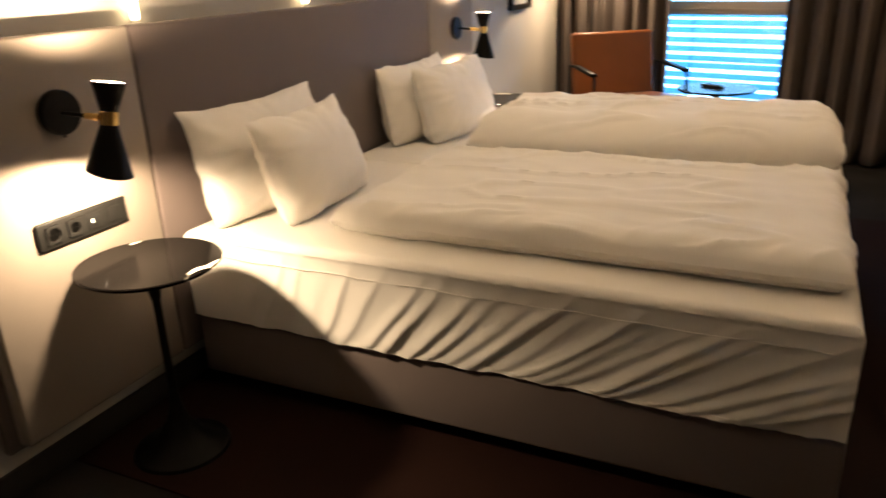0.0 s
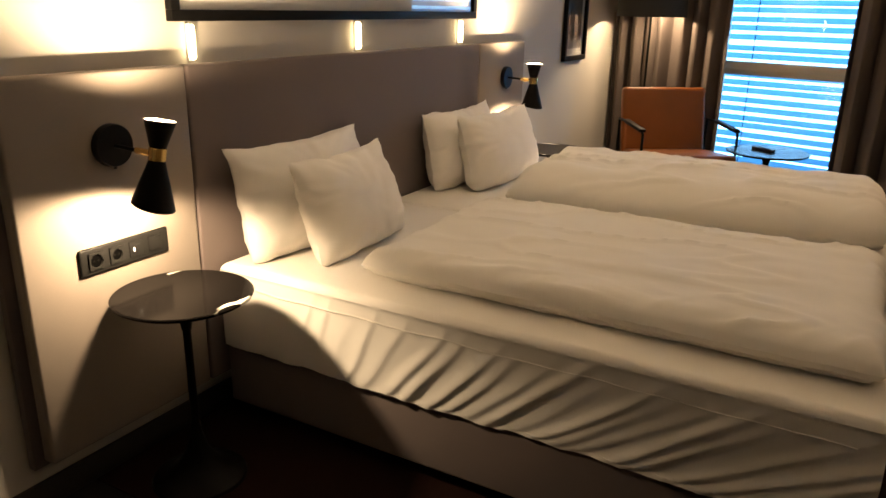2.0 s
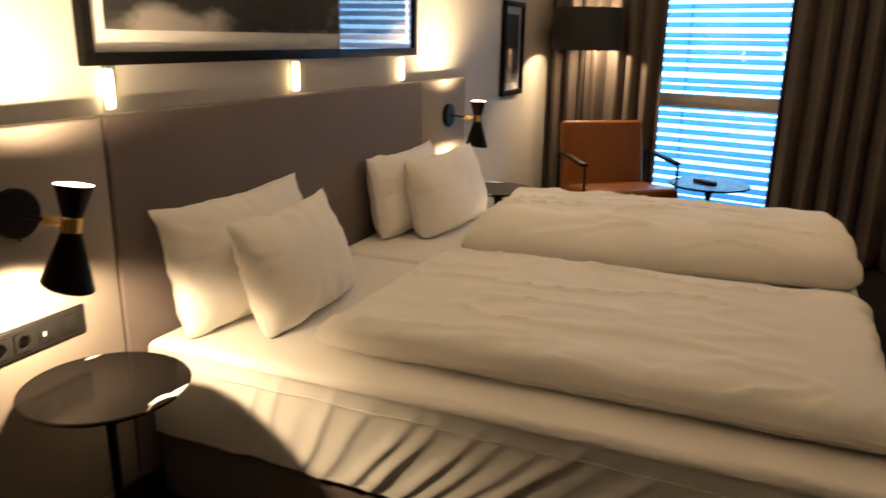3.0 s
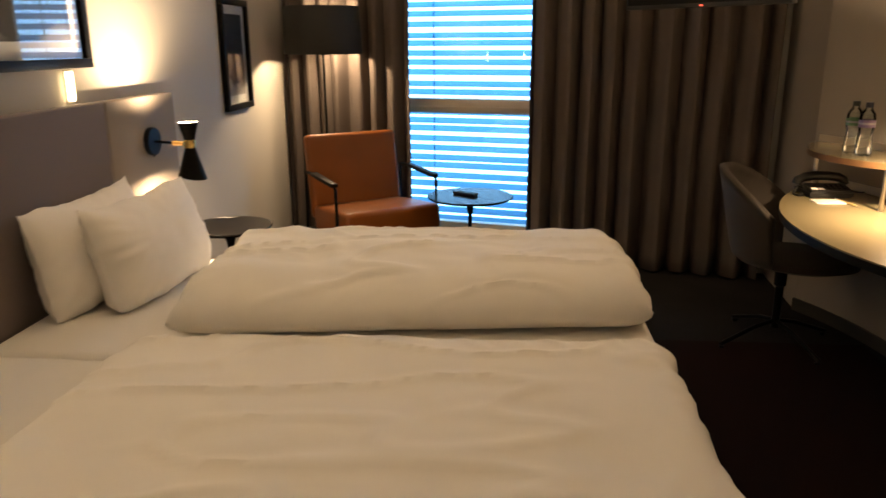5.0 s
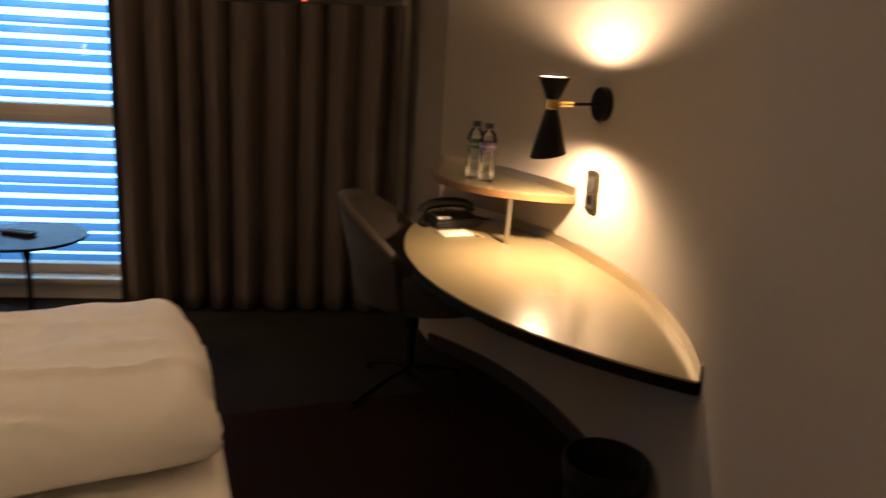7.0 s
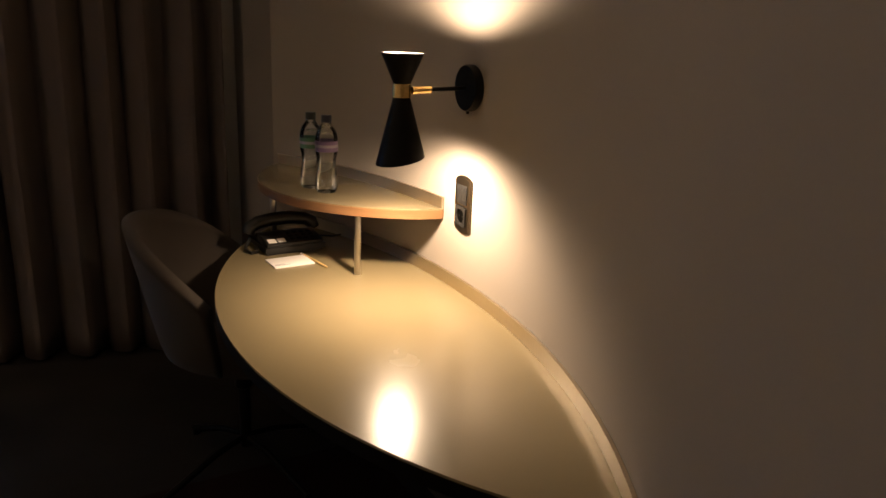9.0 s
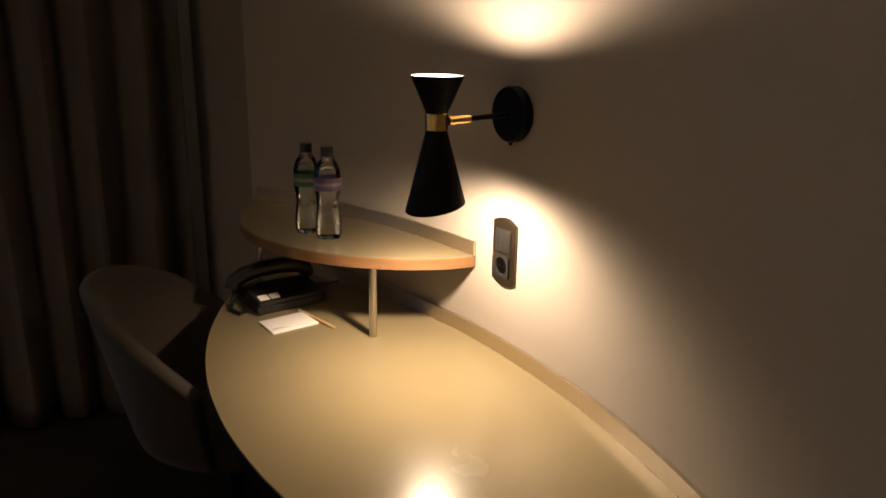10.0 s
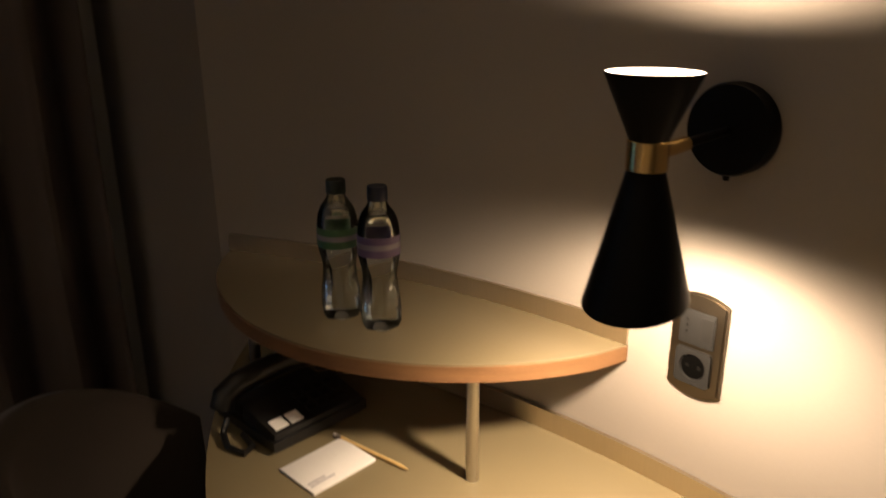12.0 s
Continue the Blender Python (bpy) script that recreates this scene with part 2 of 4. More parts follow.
left = part("wall_west", box(-0.15, 0, YB - 0.15, 5.02, 0, H), WALL, smooth=False)
tagged(left, "beige plastered wall behind the headboard", "wall", kind="structure")
back = part("wall_south", box(0, 2.7, YB - 0.15, YB, 0, H), WALL, smooth=False)
tagged(back, "plain beige wall behind the walk", "wall", kind="structure")
U0, U1, Z0, Z1 = 0.86, 2.06, 0.12, 2.35
for nm, b in (("wall_north_1", (0, U0, 0, 0.22, 0, H)), ("wall_north_2", (U1, 3.62, 0, 0.22, 0, H)),
              ("wall_north_3", (U0, U1, 0, 0.22, Z1, H)), ("wall_north_4", (U0, U1, 0, 0.22, 0, Z0))):
    w = part(nm, box(*b), WALL, smooth=False, m=WIN)
    tagged(w, "beige wall around the tall window", "wall", kind="structure")
ceil = part("ceiling", box(-0.15, 3.9, YB - 0.15, 5.3, H, H + 0.1), CEIL, smooth=False)
tagged(ceil, "plain pale ceiling", "ceiling", kind="structure")
fl = part("floor", box(-0.15, 3.9, YB - 0.15, 5.3, -0.1, 0), CARPET, smooth=False)
tagged(fl, "dark grey carpeted floor", "floor", kind="structure")
rug = part("floor_inset", box(0.02, 3.5, -0.52, 2.82, 0.0, 0.006), WOODFLOOR, smooth=False)
tagged(rug, "dark red-brown carpet field under the bed", "carpet", kind="structure")
sk = part("baseboard_1", ribbon([(x - 0.014, y) for x, y in curve], 0.0135, 0, 0.07), SKIRT)
tagged(sk, "dark skirting along the curved wall", "baseboard", kind="structure")
sk = part("baseboard_2", box(0.0, 0.014, -0.878, 4.86, 0, 0.09, 0.002), SKIRT)
tagged(sk, "dark skirting along the headboard wall", "baseboard", kind="structure")

# window: frame, mullion, panes, blind outside
window = thing("window_1", WIN, "tall window with a grey frame and lowered blue-lit slat blind", "window", kind="structure")
FY0, FY1 = 0.10, 0.17
for nm, b in (("window_frame", (U0, U0 + 0.06, FY0, FY1, Z0, Z1)), ("window_frame", (U1 - 0.06, U1, FY0, FY1, Z0, Z1)),
              ("window_frame", (U0 + 0.06, U1 - 0.06, FY0, FY1, Z0, Z0 + 0.06)), ("window_frame", (U0 + 0.06, U1 - 0.06, FY0, FY1, Z1 - 0.06, Z1)),
              ("mullion", (U0 + 0.06, U1 - 0.06, FY0 - 0.005, FY1, 1.0, 1.105))):
    part(nm, box(*b, 0.006), FRAMEWIN, window)
part("mullion_lip", box(U0 + 0.06, U1 - 0.06, FY0 - 0.016, FY0 - 0.005, 1.04, 1.05), FRAMEWIN, window)
part("window_sill", box(U0, U1, -0.02, FY0, Z0 - 0.03, Z0 + 0.004, 0.004), FRAMEWIN, window)
for z0, z1 in ((Z0 + 0.06, 1.0), (1.105, Z1 - 0.06)):
    p = part("pane", box(U0 + 0.06, U1 - 0.06, 0.135, 0.141, z0, z1), GLASS, window, smooth=False)
    p.visible_shadow = False
blind = thing("window_blind", WIN, "outside slat blind glowing blue against the daylight", "blind")
SP = 0.0705
me = None
k = 0
while Z0 + 0.03 + k * SP < Z1:
    z = Z0 + 0.03 + k * SP
    if me is None:
        bm = bmesh.new()
        rows = []
        for i in range(7):
            a = -1 + 2 * i / 6
            rows.append((0.30 + 0.020 * a + 0.006 * (1 - a * a), 0.0215 * a))
        vs = [[bm.verts.new((u, y, zz)) for y, zz in rows] for u in (U0 - 0.03, U1 + 0.03)]
        for i in range(6):
            bm.faces.new((vs[0][i], vs[0][i + 1], vs[1][i + 1], vs[1][i]))
        s0 = part("slat", bm, SLAT, blind)
        me = s0.data
        s0.location.z = z
    else:
        s0 = new("slat", me)
        s0.parent = blind
        s0.location.z = z
    s0.rotation_euler.x = random.uniform(-0.04, 0.04)
    k += 1
for u in (1.08, 1.86):
    part("blind_tape", box(u - 0.003, u + 0.003, 0.272, 0.275, Z0, Z1), ANTHRACITE, blind, smooth=False)
day = part("backdrop", box(-1.0, 4.2, 1.1, 1.12, -0.5, 3.6), DAY, smooth=False, m=WIN)
tagged(day, "bright blue daylight outside the window", "sky", kind="structure")


# ---- curtains ----
def curtain(u0, u1, depth, folds, seed, label):
    rnd = random.Random(seed)
    c = thing("curtain", WIN @ pose(u0, -0.16, 0), label, "curtain", "curtains")
    n, rows = int(folds * 14), 22
    ph = [rnd.uniform(-0.5, 0.5) for _ in range(6)]
    bm = bmesh.new()
    grid = []
    z0, z1 = 0.015, 2.56
    for j in range(rows + 1):
        v = j / rows
        row = []
        for i in range(n + 1):
            s = i / n
            a = 2 * math.pi * (s * folds + 0.22 * math.sin(5.3 * s + ph[0]) + 0.10 * math.sin(17 * s + ph[1] + 0.8 * v))
            w = math.sin(a) + 0.28 * math.sin(2 * a + ph[2])
            amp = depth * (0.72 + 0.28 * (1 - v)) * (0.85 + 0.3 * noise.noise((s * 5, seed, v)))
            x = s * (u1 - u0) + 0.010 * math.cos(a) + 0.012 * noise.noise((s * 7, v * 2.5, seed))
            row.append(bm.verts.new((x, amp * w + 0.012 * noise.noise((s * 9, v * 3, seed + 4)), z0 + (z1 - z0) * v + (0.006 * math.cos(a) if j == 0 else 0))))
        grid.append(row)
    for j in range(rows):
        for i in range(n):
            bm.faces.new((grid[j][i], grid[j][i + 1], grid[j + 1][i + 1], grid[j + 1][i]))
    ob = part("curtain_cloth", bm, CURTAIN, c)
    so = ob.modifiers.new("thickness", "SOLIDIFY")
    so.thickness = 0.003
    part("curtain_track", box(-0.02, u1 - u0 + 0.02, -0.02, 0.02, 2.565, 2.60, 0.004), BLACK, c)
    return c


curtain(0.05, 1.06, 0.055, 8, 3, "grey-brown pleated floor-length curtain behind the armchair")
curtain(1.90, 3.44, 0.072, 10, 8, "grey-brown pleated floor-length curtain beside the desk")

# ---- door beside the headboard ----
DOORY = -0.88
door = thing("door_1", pose(0, DOORY, 0), "dark stained wooden door set in the headboard wall", "door", kind="structure")
part("door_frame", box(0.0, 0.035, -0.06, 0.0, 0.0, 2.12, 0.003), DARKWOOD, door)
part("door_frame", box(0.0, 0.035, -0.98, -0.92, 0.0, 2.12, 0.003), DARKWOOD, door)
part("door_frame", box(0.0, 0.035, -0.92, -0.06, 2.06, 2.12, 0.003), DARKWOOD, door)
leaf = part("door_leaf", box(0.0, 0.022, -0.918, -0.062, 0.008, 2.058, 0.002), DARKWOOD, door)
part("door_handle", rod([(0.022, -0.13, 1.02), (0.065, -0.13, 1.02), (0.070, -0.14, 1.02), (0.070, -0.25, 1.02)], 0.009, 12), STEEL, leaf)

# ---- headboard ----
hb = thing("headboard", pose(0, 0, 0), "wide upholstered taupe headboard in three padded panels", "headboard")
part("back_board", box(0.001, 0.030, -0.715, 2.66, 0.150, 1.262, 0.004), UPHOL, hb)
# the outer two panels carry their lamplight in a paler fabric colour
for y0, y1 in ((-0.685, -0.068), (-0.062, 2.006), (2.012, 2.629)):
    part("panel", box(0.0305, 0.08, y0, y1, 0.170, 1.285, 0.010, 3), UPHOL if 0 > y0 > -0.1 else SIDEPANEL, hb, "" if 0 > y0 > -0.1 else "taupe side panel coloured paler for the lamplight on it")


# ---- beds ----
def bed_base(y0, y1, label):
    b = thing("bed_base", pose(0.085, y0, 0), label, "bed base", "bed bases")
    part("box_spring", box(0, 2.075, 0.004, y1 - y0 - 0.004, 0.055, 0.277, 0.012, 3), UPHOL, b)
    for x in (0.15, 1.9):
        for y in (0.12, y1 - y0 - 0.12):
            part("leg", lathe([(0, 0), (0.024, 0), (0.028, 0.056), (0, 0.056)], 16), BLACK, b, m=pose(x, y, 0))
    return b


YM = 1.09
bed_base(0.012, YM, "taupe upholstered box bed base near the bedside table")
bed_base(YM, 2.15, "taupe upholstered box bed base on the far side")


def fbm(p, o=3):
    return sum(noise.noise(Vector(p) * (2 ** k)) / (2 ** k) for k in range(o))


def mattress(y0, y1, creased, label):
    """A mattress under a fitted sheet; the sheet's sides hang in slanting creases."""
    mt = thing("mattress", pose(0.09, y0, 0.277), label, "mattress", "mattresses")
    L, W, Hh = 2.065, y1 - y0, 0.329
    nx, ny, nz = 440, 24, 46
    r = 0.032
    # each crease climbs towards the foot, the flatter the further it starts from the head
    rnd = random.Random(12)
    creases = []
    x0 = 0.10
    while x0 < 1.85:
        lean = 0.10 + 0.34 * max(0.0, x0 - 0.25) + rnd.uniform(-0.03, 0.05)
        strong = 0.35 if x0 < 0.5 else 1.0
        creases.append((x0, lean, rnd.uniform(0.012, 0.022) + 0.022 * lean, strong * rnd.uniform(0.0045, 0.0135), rnd.uniform(0.3, 0.8)))
        x0 += rnd.uniform(0.045, 0.105)
    bm = bmesh.new()
    # cross-section across y: up the near side, over the top, down the far side
    sec = []
    for k in range(nz):
        sec.append((0.0, Hh * 0.02 + (Hh - r - 0.02 * Hh) * k / (nz - 1), 1.0 - k / (nz - 1)))
    for k in range(1, 7):
        a = math.pi / 2 * k / 7
        sec.append((r - r * math.cos(a), Hh - r + r * math.sin(a), 0.0))
    for k in range(ny + 1):
        sec.append((r + (W - 2 * r) * k / ny, Hh, 0.0))
    for k in range(1, 7):
        a = math.pi / 2 * k / 7
        sec.append((W - r + r * math.sin(a), Hh - r + r * math.cos(a), 0.0))
    for k in range(nz // 2):
        sec.append((W, (Hh - r) * (1 - (k + 1) / (nz // 2)), 0.0))
    grid = []
    for i in range(nx + 1):
        s = i / nx
        x = L * s
        row = []
        for y, z, low in sec:
            ex = 0.0
            xx = x
            if creased and y < 1e-6:
                hang = 1 - z / (Hh - r)
                for x0, lean, wide, amp, die in creases:
                    if x < x0 - 0.12 or x > x0 + 1.1 * lean + 0.12:
                        continue
                    c = x - x0 - lean * (z / Hh) ** 0.85 - 0.02 * noise.noise((z * 6, x0 * 9, 4.0))
                    if abs(c) > 4 * wide:
                        continue
                    live = min(1.0, (1 - z / Hh) / die) * min(1.0, 0.45 + z / 0.09)
                    side = 0.75 * wide if c > 0 else 1.5 * wide
                    ex -= amp * live * math.exp(-(c / side) ** 2)
                ex = max(ex, -0.032) + hang * 0.010 * noise.noise((x * 2.1, z * 3, 6.0)) + 0.004
                if x > 1.86:
                    ex -= 0.003 * hang * math.sin((x - 1.86) * 70) * min(1, (x - 1.86) / 0.05)
                if z < 0.02:
                    z += 0.010 * fbm((x * 9, 1, 1)) + 0.005
            z2 = z + (0.006 * fbm((x * 2.2, y * 2.2, 5.0)) if z > Hh - 0.01 else 0)
            # rounded head and foot ends
            f = 0.0
            e = min(s, 1 - s) * L
            if e < r:
                f = r - math.sqrt(max(0, r * r - (r - e) ** 2))
            z2 = min(z2, Hh - f) if z2 > Hh - r else z2
            inset = f * 0.3
            yy = y + ex
            yy = min(max(yy, inset - 0.03), W - inset)
            row.append(bm.verts.new((xx, yy, z2)))
        grid.append(row)
    for i in range(nx):
        for j in range(len(sec) - 1):
            bm.faces.new((grid[i][j], grid[i + 1][j], grid[i + 1][j + 1], grid[i][j + 1]))
    bm.faces.new(grid[0])
    bm.faces.new(grid[-1][::-1])
    part("fitted_sheet", bm, SHEET, mt)
    part("edge_seam", rod([(0.06 + (L - 0.12) * i / 60, -0.0015 + 0.003 * noise.noise((i * 0.3, 2, 2)), Hh - 0.075 + 0.006 * noise.noise((i * 0.21, 7, 1))) for i in range(61)], 0.0013, 6), SHEET, mt)
    part("mattress_core", box(0.02, L - 0.02, 0.03, W - 0.03, 0.0, 0.05, 0.01), SHEET, mt)
    return mt


mattress(0.0, YM - 0.004, True, "mattress in a white fitted sheet with creased hanging side")
mattress(YM + 0.004, 2.15, False, "mattress in a smooth white fitted sheet")


def layer(d, name, corners, zb, thick, puff, seed, wr, fine, near=0.03, far=0.05, ends=0.05):
    """One folded layer of a duvet: corners near-head, near-foot, far-foot, far-head as (x, y)."""
    a, b, c, e = [Vector(p) for p in corners]
    n, m = 110, 64
    bm = bmesh.new()
    top, bot = [], []
    for i in range(n + 1):
        s = 0.5 - 0.5 * math.cos(math.pi * i / n)
        s = 0.55 * s + 0.45 * i / n
        rt, rb = [], []
        for j in range(m + 1):
            t = 0.5 - 0.5 * math.cos(math.pi * j / m)
            t = 0.55 * t + 0.45 * j / m
            p = a.lerp(b, s).lerp(e.lerp(c, s), t)
            rim = max(abs(2 * s - 1), abs(2 * t - 1)) ** 6
            wx = rim * (0.022 * fbm((t * 4, seed, 0.3)) + 0.010 * noise.noise((t * 17, seed, 2)))
            wy = rim * (0.018 * fbm((s * 5, seed + 7, 0.9)) + 0.008 * noise.noise((s * 21, seed, 5)))
            ds, dt = min(s, 1 - s) * 1.5, min(t, 1 - t) * 0.95
            r = 0.5 * thick
            rt_, p_ = (near, 2.0) if t < 0.5 else (far, 2.2)
            es = 1.0 if ds > ends else max(0.0, 1 - (1 - ds / ends) ** 2.2) ** (1 / 2.2)
            et = 1.0 if dt > rt_ else max(0.0, 1 - (1 - dt / rt_) ** p_) ** (1 / p_)
            edge = es * et
            low = min(1.0, ds / r, dt / r) ** 0.5
            f = fbm((p.x * 1.6 + 0.5 * p.y, p.y * 2.6, seed), 3)
            g = noise.noise((p.x * 1.5 + 0.8 * p.y + 0.4 * f, p.y * 6.0 - 1.2 * p.x, seed + 3))
            g2 = noise.noise((p.x * 7.0 - 5.0 * p.y, p.y * 9.0 + 4.0 * p.x, seed + 9))
            pinch = max(0.0, 1 - dt / 0.16) * math.exp(-(noise.noise((p.x * 7.5 - 5 * dt, seed, 3.3)) / 0.16) ** 2)
            fold = 1.1 * pinch * et + math.exp(-(g / 0.075) ** 2) + 0.7 * math.exp(-(g2 / 0.10) ** 2) * max(0, noise.noise((p.x * 2, p.y * 2, seed)) + 0.1)
            h = thick * puff(s, t) + wr * f + fine * fold + 0.45 * wr * noise.noise((p.x * 6.5 + f, p.y * 5.0, seed + 21))
            mid = zb + 0.42 * thick
            zt = mid + edge * (h - 0.42 * thick)
            zl = mid - low * 0.42 * thick
            rt.append(bm.verts.new((p.x + wx, p.y + wy, zt)))
            rb.append(rt[-1] if i in (0, n) or j in (0, m) else bm.verts.new((p.x + wx, p.y + wy, zl)))
        top.append(rt)
        bot.append(rb)
    for i in range(n):
        for j in range(m):
            bm.faces.new((top[i][j], top[i + 1][j], top[i + 1][j + 1], top[i][j + 1]))
            q = []
            for v in (bot[i][j], bot[i][j + 1], bot[i + 1][j + 1], bot[i + 1][j]):
                if v not in q:
                    q.append(v)
            if len(q) > 2 and bm.faces.get(q) is None:
                bm.faces.new(q)
    part(name, bm, LINEN, d)


ZT = 0.606
d1 = thing("duvet", pose(0, 0, 0), "white duvet folded flat on the nearer mattress", "duvet", "duvets")
layer(d1, "lower_fold", ((0.625, 0.168), (2.115, 0.175), (2.115, 1.11), (0.645, 1.05)), ZT + 0.001, 0.042, lambda s, t: 1.0, 2, 0.004, 0.003)
layer(d1, "upper_fold", ((0.605, 0.140), (2.135, 0.150), (2.130, 1.12), (0.625, 1.06)), ZT + 0.012, 0.088, lambda s, t: 1.0 + 0.14 * t, 4, 0.012, 0.009, 0.075, 0.10, 0.075)
d2 = thing("duvet", pose(0, 0, 0), "white puffy duvet folded lengthwise on the far mattress", "duvet", "duvets")
layer(d2, "lower_fold", ((0.70, 1.26), (2.13, 1.45), (2.09, 2.07), (0.66, 2.02)), ZT + 0.001, 0.055, lambda s, t: 1.0, 5, 0.006, 0.004)
layer(d2, "upper_fold", ((0.65, 1.18), (2.150, 1.37), (2.095, 2.11), (0.61, 2.05)), ZT + 0.014, 0.150, lambda s, t: 1.0 + 0.2 * math.sin(math.pi * min(1, 0.15 + t * 0.7)), 8, 0.022, 0.012, 0.27, 0.16, 0.09)


def pillow(m, w, h, th, seed, label):
    """Standing pillow: w across, h up, th thick, its lower edge at the origin."""
    p = thing("pillow", m, label, "pillow", "pillows")
    n = 44
    bm = bmesh.new()
    fr, bk = [], []
    for i in range(n + 1):
        rf, rb = [], []
        for j in range(n + 1):
            u, v = -1 + 2 * i / n, -1 + 2 * j / n
            pin = 1 - (0.10 if v > 0 else 0.04) * (1 - u * u) * abs(v) ** 3
            pin2 = 1 - 0.07 * (1 - v * v) * abs(u) ** 3
            x, z = u * w / 2 * pin2, v * h / 2 * pin
            k = max(0.0, (1 - abs(u) ** 2.7)) ** 0.55 * max(0.0, (1 - abs(v) ** 2.7)) ** 0.55
            sag = 1 + 0.22 * (-v)
            pull = max(abs(u), abs(v)) ** 3
            ray = math.atan2(v - 0.2, u)
            wr = 0.010 * noise.noise((u * 1.3 + seed, v * 1.6, seed)) + 0.016 * pull * noise.noise((ray * 6.0, seed, 0.6 * pull)) + 0.005 * fbm((u * 3, v * 3 - u, seed + 2), 2)
            x *= 1 - 0.05 * max(0.0, -v) ** 4 * abs(u) ** 2
            z += 0.022 * abs(u) ** 5 * max(0.0, -v) ** 3
            z += 0.012 * fbm((u * 2.5, seed, v), 2)
            x += 0.010 * fbm((v * 2.5, seed + 5, u), 2)
            yf = th / 2 * k * sag + wr * min(1, k * 2)
            yb = th / 2 * k * sag + 0.6 * wr * min(1, k * 2)
            a = bm.verts.new((x, -yf, z + h / 2))
            rf.append(a)
            rb.append(a if i in (0, n) or j in (0, n) else bm.verts.new((x, yb, z + h / 2)))
        fr.append(rf)
        bk.append(rb)
    for i in range(n):
        for j in range(n):
            bm.faces.new((fr[i][j], fr[i + 1][j], fr[i + 1][j + 1], fr[i][j + 1]))
            q = []
            for v in (bk[i][j], bk[i][j + 1], bk[i + 1][j + 1], bk[i + 1][j]):
                if v not in q:
                    q.append(v)
            try:
                bm.faces.new(q)
            except ValueError:
                pass
    part("pillowcase", bm, LINEN, p)
    return p


# front of a pillow looks to +x; lean is backwards
def pillow_at(x, y, lean, yaw, w, h, th, seed, label, roll=0.0):
    pillow(pose(x, y, ZT - 0.012) @ pose(0, 0, 0, 0, 0, 90 + yaw) @ pose(0, 0, 0, -lean, roll, 0), w, h, th, seed, label)


pillow_at(0.225, 0.39, 13, 0, 0.74, 0.425, 0.20, 1, "large white pillow leaning on the headboard")
pillow_at(0.420, 0.435, 19, 3, 0.59, 0.392, 0.20, 2, "smaller white pillow leaning on a larger one")
pillow_at(0.21, 1.65, 11, 0, 0.70, 0.40, 0.20, 3, "large white pillow at the far bed's headboard")
pillow_at(0.395, 1.75, 15, -4, 0.70, 0.395, 0.22, 4, "white pillow leaning in front of another")


# ---- sconces ----
def sconce(m, arm, label, swing=0.0, rise=1.0, drop=1.0, blend=1.0, nod=0.0, lean=0.0, deep=0.068, low=0.166, inward=0.06, soft=0.3,
           ru=0.0565, rl=0.0655, hl=0.182):
    """Wall lamp: plate on the wall at the origin, y away from the wall, z up."""
    s = thing("wall_lamp", m, label, "wall lamp", "double-cone wall lamps")
    part("wall_plate", lathe([(0, 0), (0.060, 0), (0.0625, 0.003), (0.0625, 0.022), (0.060, 0.026), (0, 0.026)], 48), BLACK, s, m=pose(0, 0, 0, -90))
    part("switch", lathe([(0, -0.008), (0.004, -0.007), (0.005, 0), (0, 0)], 12), BLACK, s, m=pose(0, 0.014, -0.0625))
    sw = pose(0, 0.02, 0, 0, 0, swing)
    part("arm", rod([(0, 0, 0), (0, arm - 0.085, -0.004)], 0.006, 14), BLACK, s, m=sw)
    part("joint", rod([(0, arm - 0.085, -0.004), (0, arm - 0.082, -0.004), (0, arm - 0.03, -0.006)], 0.0095, 18), BRASS, s, m=sw)
    hd = sw @ pose(0, arm, -0.006, nod, lean, 0)
    part("collar", lathe([(0.0235, -0.018), (0.0245, -0.017), (0.0245, 0.017), (0.0235, 0.018), (0.018, 0.018), (0.018, -0.018)], 40, True), BRASS, s, m=hd)
    up = lathe([(0.0225, 0.017), (ru, 0.095), (ru - 0.0013, 0.0955), (0.0205, 0.020), (0.0, 0.020), (0.0, 0.017)], 56)
    part("upper_shade", up, BLACK, s, m=hd)
    part("upper_lining", lathe([(ru - 0.0019, 0.0945), (0.0198, 0.0215), (0, 0.0215)], 56), SHADEIN, s, m=hd)
    lowr = lathe([(0.0225, -0.017), (rl, -hl), (rl - 0.0013, -hl - 0.0005), (0.0205, -0.020), (0.0, -0.020), (0.0, -0.017)], 56)
    for v in lowr.verts:
        if v.co.z < -0.1:
            v.co.z -= 0.20 * v.co.y
    part("lower_shade", lowr, BLACK, s, m=hd)
    lin = lathe([(rl - 0.0019, -hl + 0.001), (0.0198, -0.0215), (0, -0.0215)], 56)
    for v in lin.verts:
        if v.co.z < -0.1:
            v.co.z -= 0.20 * v.co.y
    part("lower_lining", lin, SHADEIN, s, m=hd)
    part("bulb", lathe([(0, 0.024), (0.012, 0.026), (0.014, 0.040), (0.010, 0.050), (0, 0.052)], 20), BULB, s, m=hd)
    part("bulb", lathe([(0, -0.060), (0.012, -0.056), (0.016, -0.045), (0.012, -0.030), (0, -0.026)], 20), BULB, s, m=hd)
    M = m @ hd
    beam("lamp_up", M @ Vector((0, 0, deep)), M @ Vector((0, 0.001, 1.0)), SCONCE_UP * rise, 166, blend)
    beam("lamp_down", M @ Vector((0, 0, -low)), M @ Vector((0, -inward, -1.0)), SCONCE_DOWN * drop, 180, soft, 0.022)
    return s


